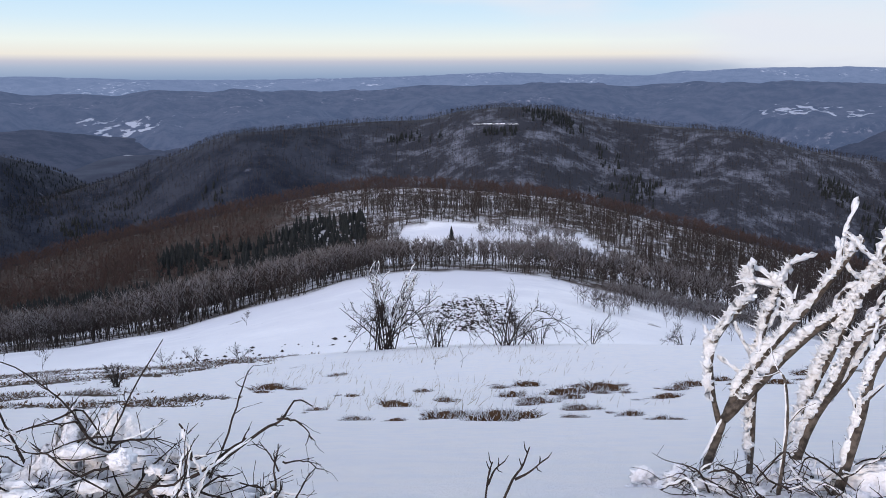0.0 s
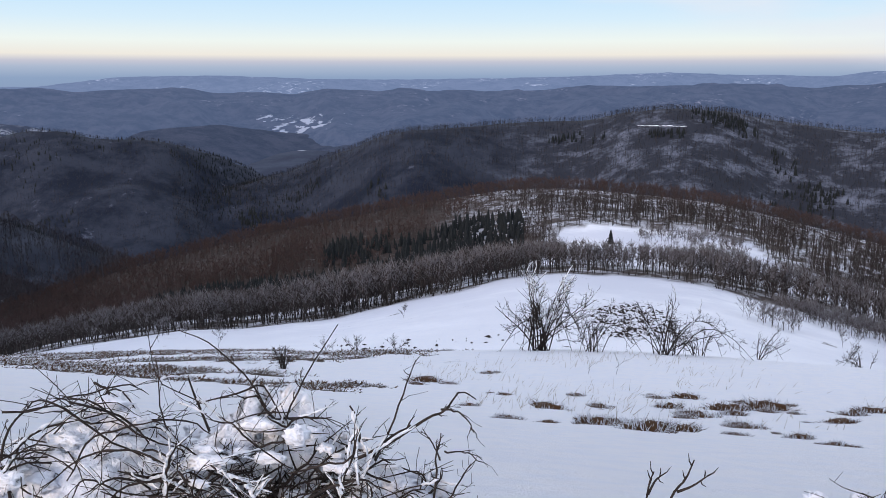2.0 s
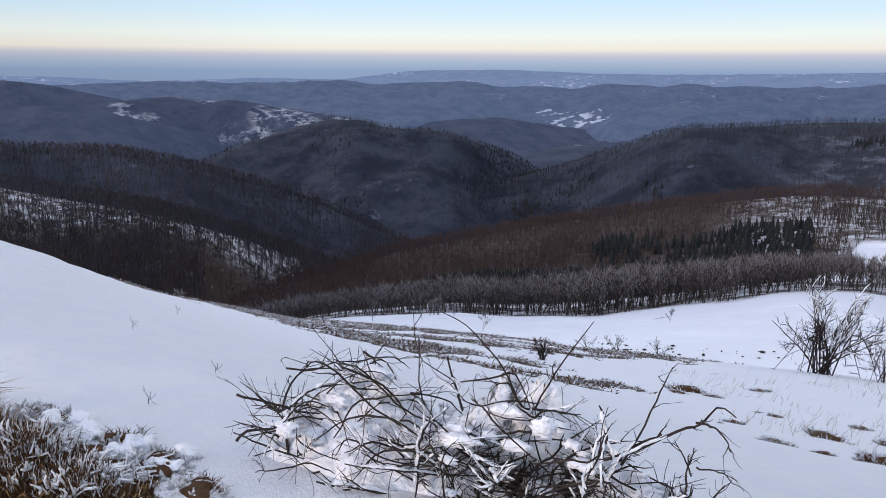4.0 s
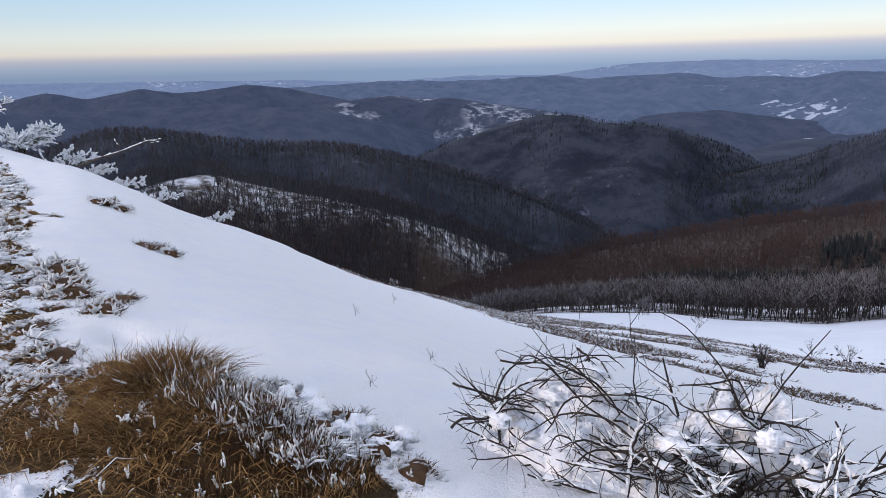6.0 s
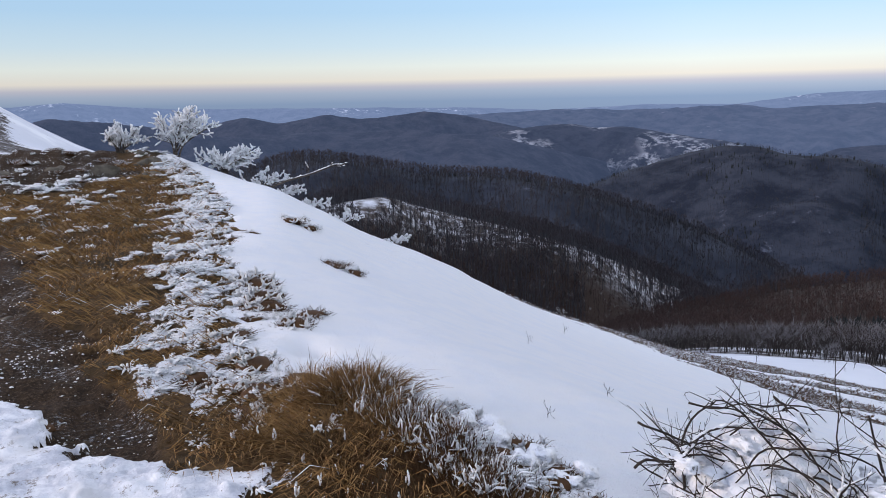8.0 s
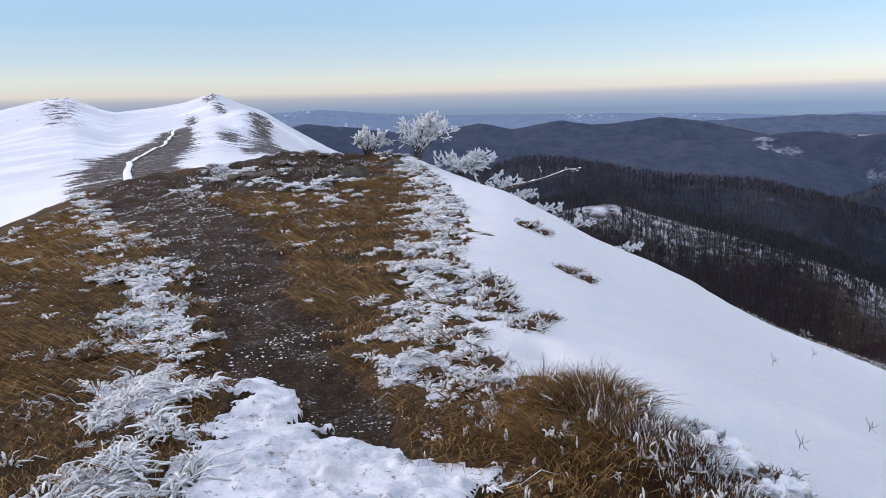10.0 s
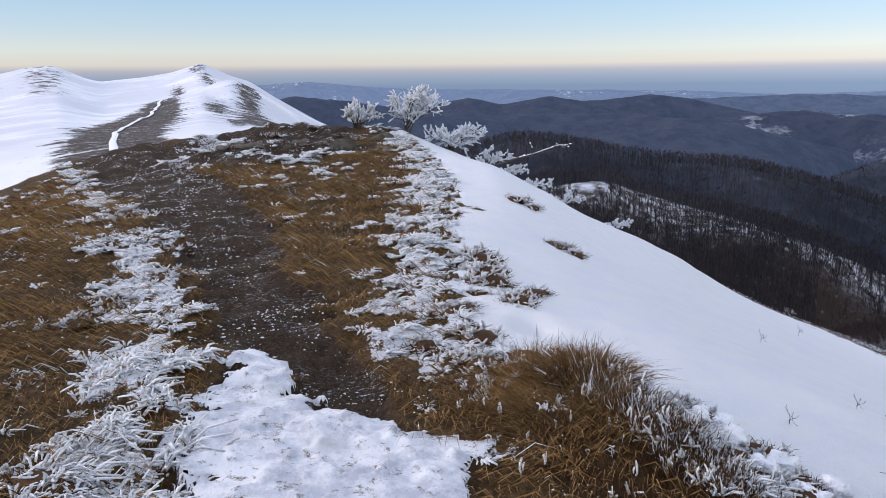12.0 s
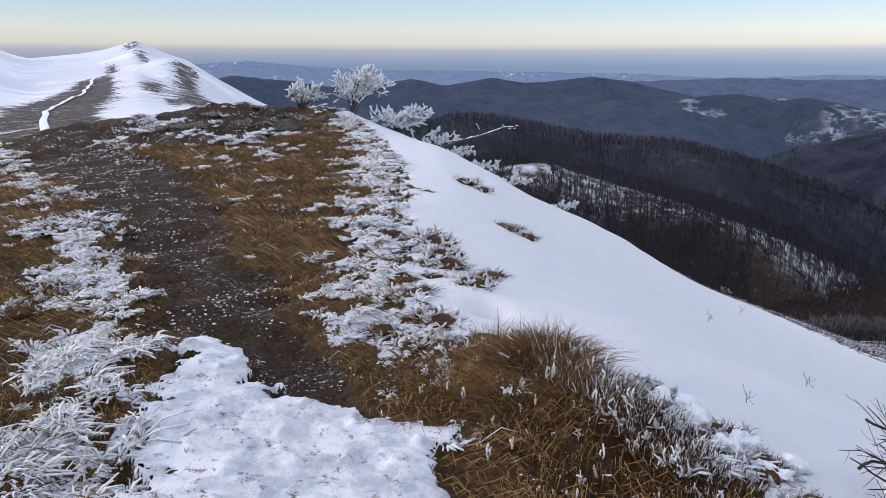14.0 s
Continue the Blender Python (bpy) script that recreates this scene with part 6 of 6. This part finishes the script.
def slope_heath():
    r = np.random.default_rng(71)
    b = np.radians(r.uniform(4, 57, 34000))
    q = r.uniform(0.38, 1.02, 34000)
    d = q * edge_far(np.degrees(b))
    x, y = -np.sin(b) * d, np.cos(b) * d
    z, snow, grass, soil, heath, wood, rimed, field, moor, ice = surface(x, y)
    keep = (heath > 0.4) & (d > 14)
    x, y, z, d = x[keep], y[keep], z[keep], d[keep]
    x, y = np.concatenate([x, r.normal(2.5, 9, 1500)]), np.concatenate([y, r.normal(108, 14, 1500)])
    z, _, _, _, heath, *_ = surface(x, y)
    keep = (heath > 0.35) & ((y < 70) | (fbm(x, y, 1.7, 4, 91, 0.6) > 0.1))
    x, y, z = x[keep], y[keep], z[keep]
    per = 7
    n = len(x) * per
    a = r.uniform(0, 2 * np.pi, n)
    size = np.repeat(np.interp(y, [10, 50, 110], [0.15, 0.22, 0.12]) * r.uniform(0.5, 1.4, len(x)), per)
    c = np.repeat(np.stack([x, y, z], -1), per, axis=0)
    u = r.uniform(0, 1, n)
    bb = c + np.stack([np.cos(a) * size * u, np.sin(a) * size * u, np.zeros(n) - 0.03], -1)
    t = bb + np.stack([np.cos(a) * size * 0.5, np.sin(a) * size * 0.4, size * r.uniform(0.08, 0.36, n)], -1)
    v, f = blades(bb, t, size * 0.20, r)
    ids = (r.uniform(size=n) < 0.42).astype(int)
    tagged(new("low_heath", make_mesh("low_heath", v, f, [m_heather, m_frost], ids)), "low brown heath dusted with frost along the slope", "heather", kind="stuff")


ridge_grass()
ridge_rime()


def flakes(name, x, y, z, size, r, label, mat=m_rime):
    """Flat crumbs of snow and frost lying about."""
    v = np.array([(1, 0, 0), (0, 1, 0), (-1, 0, 0), (0, -1, 0), (0.1, 0.1, 0.45), (0, 0, -0.3)], float)
    f = np.array([(0, 1, 4), (1, 2, 4), (2, 3, 4), (3, 0, 4), (1, 0, 5), (2, 1, 5), (3, 2, 5), (0, 3, 5)])
    n = len(x)
    a = r.uniform(0, 6.3, n)
    sx, sy = size * r.uniform(0.6, 1.6, n), size * r.uniform(0.4, 1.0, n)
    jig = r.uniform(0.6, 1.3, (n, 6))
    px, py = v[None, :, 0] * sx[:, None] * jig, v[None, :, 1] * sy[:, None] * jig
    c, s = np.cos(a)[:, None], np.sin(a)[:, None]
    V = np.stack([px * c - py * s + x[:, None], px * s + py * c + y[:, None], v[None, :, 2] * size[:, None] * 1.1 + z[:, None]], -1).reshape(-1, 3)
    F = (f[None] + (6 * np.arange(n))[:, None, None]).reshape(-1, 3)
    tagged(new(name, make_mesh(name, V, F, mat)), label, "frost" if mat == m_rime else "heather", kind="stuff")


def track_frost():
    x, y, r = spots(80000, -22, -2.4, -3.0, 4.6, 53, 1.5)
    z, snow, grass, soil, heath, wood, rimed, field, moor, ice = surface(x, y)
    patch = fbm(x, y, 0.45, 4, 171, 0.65)
    keep = ((soil > 0.4) & (ice < 0.3) & (patch + 0.35 * r.uniform(-1, 1, len(x)) > 0.10 + np.interp(-x, [5, 13], [0.0, 0.16]))) | ((grass > 0.5) & (rimed < 0.4) & (patch + 0.3 * r.uniform(-1, 1, len(x)) > 0.40)) | ((ice > 0.02) & (ice < 0.9))
    x, y, z = x[keep], y[keep], z[keep]
    flakes("frost_crumbs", x, y, z + 0.004, np.interp(-x, [2, 20], [0.0045, 0.011]) * r.uniform(0.25, 1.0, len(x)) * r.uniform(0.7, 2.2, len(x)) ** 1.5, r, "crumbs of frost on the dark track and turf")


def spur_clumps():
    """Dark low heath clumps and stones that break the snow on the spur."""
    r = np.random.default_rng(83)
    n = 900
    x, y = r.uniform(-4, 13, n), r.uniform(84, 126, n)
    keep = (np.hypot((x - 4.2 - 0.10 * (y - 104)) / 6.5, (y - 105) / 19) + 0.35 * fbm(x, y, 6, 3, 85) < 0.9)
    x, y = x[keep], y[keep]
    x, y = np.concatenate([x, r.uniform(-34, -5, 60)]), np.concatenate([y, r.uniform(76, 92, 60)])
    flakes("heath_clumps", x, y, ground_height(x, y) + 0.12, r.uniform(0.10, 0.34, len(x)), r, "small dark heath clumps breaking the snow of the spur", m_twig)


track_frost()
spur_clumps()
slope_stalks()
slope_heath()


# -- the trodden path to the white peak --
def peak_path():
    d = np.geomspace(34, 440, 150)
    b = np.radians(np.interp(d, PATH_D, PATH_B) + 0.06 * np.sin(d * 0.13))
    rows = []
    for s in (-1, -0.4, 0.4, 1):
        w = (0.34 + 0.0009 * d) * s
        x, y = -np.sin(b) * d - np.cos(b) * w, np.cos(b) * d - np.sin(b) * w
        rows.append(np.stack([x, y, ground_height(x, y) + 0.06 + 0.0014 * d - 0.10 * (abs(s) == 1)], -1))
    v = np.concatenate(rows)
    n = len(d)
    i = np.arange(n - 1)
    q = np.concatenate([np.stack([k * n + i, k * n + i + 1, (k + 1) * n + i + 1, (k + 1) * n + i], -1) for k in range(3)])
    tagged(new("path", make_mesh("path", v, q, m_snow, smooth=True)), "narrow trodden snow path over the dark moor", "path", kind="structure")


peak_path()


# -- the strip of open snow below the mountain's top --
def mountain_clearing():
    """A level strip on the slope, all along one angle below the eye."""
    turns = np.radians(np.linspace(-5.3, -2.1, 60))
    reach = np.arange(1100.0, 1450.0, 2.0)
    lower, upper = [], []
    for k, b in enumerate(turns):
        z = ground_height(-math.sin(b) * reach, math.cos(b) * reach)
        over = np.nonzero((z - 1.65) / reach > rise(-3.30))[0]
        d = reach[over[0]] if len(over) else 1400.0
        wide = 2.6 * max(0.05, 0.45 + 0.6 * math.sin(k * 0.55) * math.sin(k * 0.21 + 1.0)) * math.sin(math.pi * (k + 1) / 62) ** 0.4
        for row, dd, lift in ((lower, d, 1.2), (upper, d + wide, 1.5)):
            x, y = -math.sin(b) * dd, math.cos(b) * dd
            row.append((x, y, float(ground_height(x, y)) + lift))
    n = len(turns)
    i = np.arange(n - 1)
    q = np.stack([i + 1, i, n + i, n + i + 1], -1)
    tagged(new("clearing", make_mesh("clearing", lower + upper, q, m_snow, smooth=True)), "strip of open snow in the mountain wood", "clearing", kind="structure")


mountain_clearing()


# -- bare shrubs on the slope --
def bare_shrub(x, y, tall, wide, stems, seed, label, frost=0.4, droop=0.3, lean=0.0, twigs=9):
    r = np.random.default_rng(seed)
    t = thing("bare_shrub", label, "shrub", (x, y, gz(x, y) - 0.05), "bare shrubs on the slope")
    for k in range(stems):
        a = r.uniform(0, 2 * np.pi)
        out = wide * 0.5 * r.uniform(0.25, 1.1)
        sag = r.uniform() < droop
        h = tall * (r.uniform(0.35, 0.6) if sag else r.uniform(0.65, 1.0) * (1.08 - 0.4 * out / wide * 2))
        ex, ey = math.cos(a) * out + lean * h, math.sin(a) * out * 0.6
        bx, by = r.normal(0, wide * 0.05, 2)
        if sag:
            pts = [(bx, by, -0.1), (bx + ex * 0.35, by + ey * 0.35, h * 0.85), (bx + ex * 0.75, by + ey * 0.75, h * 0.8), (bx + ex * 1.15, by + ey * 1.1, h * 0.1)]
        else:
            pts = [(bx, by, -0.1), (bx + ex * 0.3, by + ey * 0.3, h * 0.4), (bx + ex * 0.7, by + ey * 0.7, h * 0.75), (bx + ex, by + ey, h)]
        line = smooth_line(pts, 9)
        r0 = 0.006 + tall * 0.0062
        wood, crust = Buf(), Buf()
        wood.add(*tube(line, np.linspace(r0, r0 * 0.35, 9), 5))
        for tw in side_twigs(line, r0, twigs, tall * 0.24, seed * 40 + k, 0.6):
            wood.add(*tube(tw, [r0 * 0.5, r0 * 0.36, r0 * 0.2], 3))
            for t2 in side_twigs(tw, r0, 3, tall * 0.10, seed * 40 + k + 3, 0.4):
                wood.add(*tube(t2, [r0 * 0.30, r0 * 0.22, r0 * 0.16], 3))
            if not sag and r.uniform() < frost * (1.3 if tw[2][2] > tall * 0.72 else 0.3):
                rime_on(tw, [r0 * 0.5, r0 * 0.3, r0 * 0.3], r0 * 0.95, seed * 60 + k, crust, step=tall * 0.02, sides=4)
        stem = part("stem", wood.mesh("stem", m_twig, False), t)
        if crust.n:
            tagged(part("rime", crust.mesh("rime", m_rime, True), stem, "white rime on the tips"), kind="stuff")


bare_shrub(-2.45, 32.4, 3.7, 4.6, 24, 81, "tall bare shrub with rimed tips and drooping outer stems", 0.8, 0.35, 0.10)
bare_shrub(-0.2, 32.0, 2.3, 2.8, 10, 82, "bare shrub bowed to the ground by old snow", 0.15, 0.75, 0.3)
bare_shrub(2.6, 31.2, 2.6, 4.4, 17, 83, "spreading bare shrub with frosted leaning stems", 0.3, 0.35, 0.30)
bare_shrub(3.9, 31.6, 1.7, 3.0, 9, 84, "low bare shrub drooping into the snow", 0.2, 0.7, 0.2)
bare_shrub(6.4, 33.2, 1.6, 1.8, 6, 85, "small leaning bare shrub on the snow crest", 0.3, 0.5, 0.4)
bare_shrub(10.4, 33.4, 1.1, 2.6, 9, 86, "low bare shrub half buried in snow", 0.4, 0.6)
bare_shrub(-8.9, 33.6, 1.0, 1.0, 6, 87, "small frosted shrub above the heath", 0.6, 0.1)
bare_shrub(-11.3, 35.0, 1.1, 1.1, 6, 88, "small frosted shrub above the heath", 0.6, 0.1)
bare_shrub(-13.2, 36.0, 0.9, 1.4, 6, 89, "low frosted shrub beside the heath", 0.6, 0.2)
bare_shrub(-36.6, 51.5, 1.6, 1.2, 5, 90, "thin frosted shrub on the rim of the slope", 0.9, 0.0, 0.1)
bare_shrub(-34.0, 50.5, 1.0, 1.2, 5, 91, "small frosted shrub on the rim of the slope", 0.9, 0.1)
bare_shrub(-47.5, 40.8, 1.4, 1.0, 5, 92, "small white rimed shrub on the snow rim", 1.0, 0.0)
bare_shrub(-10.0, 23.3, 0.9, 0.9, 14, 93, "small dark evergreen bush on the heath", 0.0, 0.1, 0, 12)


# -- rimed trees at the end of the ridge --
def rimed_tree(x, y, tall, wide, stems, seed, label, lean=(0.0, 0.0), thick=0.024, flat=False, name="rimed_tree"):
    r = np.random.default_rng(seed)
    t = thing(name, label, "tree", (x, y, gz(x, y) - 0.05), "rimed trees on the ridge")
    for k in range(stems):
        u = (k + 0.5) / stems * 2 - 1
        ex, ey = u * wide * 0.5 * 0.95 * r.uniform(0.6, 1.1), r.normal(0, wide * 0.12)
        # spread across the ridge: along y, slightly along x
        dx, dy = ey + lean[0] * tall, ex + lean[1] * tall
        h = tall * (1 - 0.45 * abs(u)) * r.uniform(0.8, 1.05)
        if flat:
            h *= r.uniform(0.45, 1.0)
        pts = [(r.normal(0, 0.05), r.normal(0, 0.06), -0.05), (dx * 0.2, dy * 0.25, h * 0.42), (dx * 0.6, dy * 0.62, h * 0.75), (dx, dy, h)]
        line = smooth_line(pts, 10)
        wood, crust = Buf(), Buf()
        wood.add(*tube(line, np.linspace(0.028, 0.010, 10), 6))
        rime_on(line[2:], np.full(8, 0.014), thick * 0.9, seed * 11 + k, crust, step=0.045, sides=6)
        for j, tw in enumerate(side_twigs(line, 0.02, 15, tall * 0.36, seed * 13 + k, 0.35)):
            wood.add(*tube(tw, [0.010, 0.008, 0.005], 4))
            rime_on(tw, [0.008, 0.008, 0.006], thick, seed * 17 + k * 9 + j, crust, step=0.04, sides=6)
            for i, t2 in enumerate(side_twigs(tw, 0.02, 4, tall * 0.16, seed * 19 + k * 9 + j, 0.3)):
                rime_on(t2, [0.006, 0.006, 0.004], thick * 0.85, seed * 23 + j * 3 + i, crust, step=0.04, sides=5)
        stem = part("branch", wood.mesh("branch", m_bark, True), t)
        tagged(part("rime", crust.mesh("rime", m_rime, True), stem, "thick feathery white rime"), kind="stuff")


rimed_tree(-21.6, 5.35, 1.28, 1.2, 6, 101, "wind-shaped small tree thickly coated with rime", (0.1, 0.25))
rimed_tree(-22.0, 4.05, 0.72, 1.4, 6, 102, "small rimed bush on the dark knoll", (0, 0.1))
rimed_tree(-20.8, 6.30, 0.9, 2.3, 9, 103, "spreading rimed bush with layered white branches", (0.1, 0.35), flat=True)
for k, (x, y, h, w) in enumerate(((-20.2, 7.1, 0.55, 1.3), (-19.3, 7.35, 0.42, 1.1), (-18.3, 7.55, 0.38, 1.2), (-17.2, 7.95, 0.34, 1.1), (-15.9, 8.6, 0.28, 1.0))):
    rimed_tree(x, y, h, w, 4, 104 + k, "low rimed branches lying along the snow edge", (0.1, 0.5), 0.026, True, "rimed_bush")


def rimed_branch(points, label):
    """A bare branch reaching out over the snow edge, with rime on its upper side."""
    base = np.array(points[0])
    t = thing("rimed_branch", label, "branch", base)
    line = smooth_line(np.array(points) - base, 12)
    wood, crust = Buf(), Buf()
    wood.add(*tube(line, np.linspace(0.03, 0.012, 12), 6))
    for tw in side_twigs(line, 0.02, 7, 0.32, 905, 0.25):
        wood.add(*tube(tw, [0.012, 0.009, 0.005], 4))
        rime_on(tw[1:], [0.008, 0.006], 0.016, 906, crust, step=0.03, sides=5)
    rime_on(line[3:], np.full(9, 0.016), 0.018, 907, crust, step=0.03, sides=6)
    br = part("branch", wood.mesh("branch", m_bark, True), t)
    tagged(part("rime", crust.mesh("rime", m_rime, True), br, "white rime on the upper side"), kind="stuff")


rimed_branch([(-18.9, 6.7, gz(-18.9, 6.7) - 0.1), (-18.3, 7.1, -0.12), (-18.0, 7.55, 0.02), (-17.75, 8.0, 0.20), (-17.66, 8.28, 0.22)], "long bare branch with rime over the snow edge")


# -- rocks on the knoll --
def knoll_rock(x, y, size, seed, turn, label="dark weathered rock with frost in its cracks"):
    v, f = BALL[2]
    r = np.random.default_rng(seed)
    v = v.copy()
    for k in range(9):            # cut flat faces
        n = r.normal(size=3)
        n /= np.linalg.norm(n)
        h = v @ n
        v = v - np.maximum(h - r.uniform(0.45, 0.8), 0)[:, None] * n
    v = v * np.asarray(size)
    c, s = math.cos(turn), math.sin(turn)
    v = np.stack([v[:, 0] * c - v[:, 1] * s, v[:, 0] * s + v[:, 1] * c, v[:, 2]], -1)
    ob = new("rock", make_mesh("rock", v, f, m_rock))
    ob.location = (x, y, gz(x, y) + size[2] * 0.1)
    tagged(ob, label, "rock", "rocks on the knoll")


knoll_rock(-19.7, 3.4, (0.35, 0.75, 0.22), 111, 0.3, "flat dark slab of rock on the knoll")
for k, (x, y, s) in enumerate(((-20.0, 1.2, 0.22), (-19.4, 0.5, 0.16), (-20.3, 2.4, 0.2), (-18.6, 1.3, 0.12), (-20.6, 0.3, 0.18))):
    knoll_rock(x, y, (s, s * 1.2, s * 0.5), 112 + k, k * 0.7)
rk = np.random.default_rng(77)
for k in range(22):
    s = rk.uniform(0.07, 0.26)
    knoll_rock(-19.6 + rk.normal(0, 0.9), 1.8 + rk.uniform(-2.0, 2.6), (s, s * rk.uniform(0.9, 1.6), s * rk.uniform(0.4, 0.9)), 160 + k, rk.uniform(0, 3))
for k in range(24):
    heather_tuft(int(rk.integers(0, 6)), -20.2 + rk.normal(0, 1.3), 1.7 + rk.uniform(-2.2, 3.2), rk.uniform(0.3, 0.65), rk.uniform(0.8, 1.5), rk.uniform(-1, 1), "heather on the knoll")
for k, (x, y, s) in enumerate(((-4.3, 0.32, 0.028), (-7.4, 0.3, 0.05), (-9.2, 0.1, 0.06))):
    knoll_rock(x, y, (s, s * 1.3, s * 0.5), 130 + k, k, "small dark stone on the track")


# -- the lone fir in the meadow, and bushes below the belt --
def lone_fir(x, y, h):
    t = thing("lone_fir", "single dark green fir in the snowy meadow", "tree", (x, y, float(ground_height(x, y)) - 0.1))
    v, f, m = fir(250, h, 9, 9, 0.26)
    part("trunk", make_mesh("trunk", v, f[m == 0], m_trunk), t)
    part("crown", make_mesh("crown", v, f[m == 1], m_needle), t)


lone_fir(3.35, 312.4, 6.2)
for k, (x, y, h) in enumerate(((-46.7, 89.2, 3.0), (-59.5, 113.0, 3.4), (-62.0, 108.0, 2.4), (-30.0, 118.0, 2.2), (28.0, 122.2, 3.2), (33.7, 117.0, 2.6), (22.0, 128.0, 3.6), (31.0, 103.0, 2.2), (37.0, 121.0, 3.0))):
    v, f, m = bare_tree(260 + k, h, 14, 200, 0.03, 0.035, 0.55, 0.6, lean=0.12)
    t = thing("frosted_bush", "rounded leafless bush with frosted twigs in the snow", "bush", (x, y, float(ground_height(x, y)) - 0.15), "frosted bushes below the belt")
    tagged(part("stem", make_mesh("stem", v, f[m == 0], m_trunk), t), kind="stuff")
    tagged(part("crown", make_mesh("crown", v, f[m > 0], [m_crown_grey, m_crown_frost], m[m > 0] - 1), t), kind="stuff")
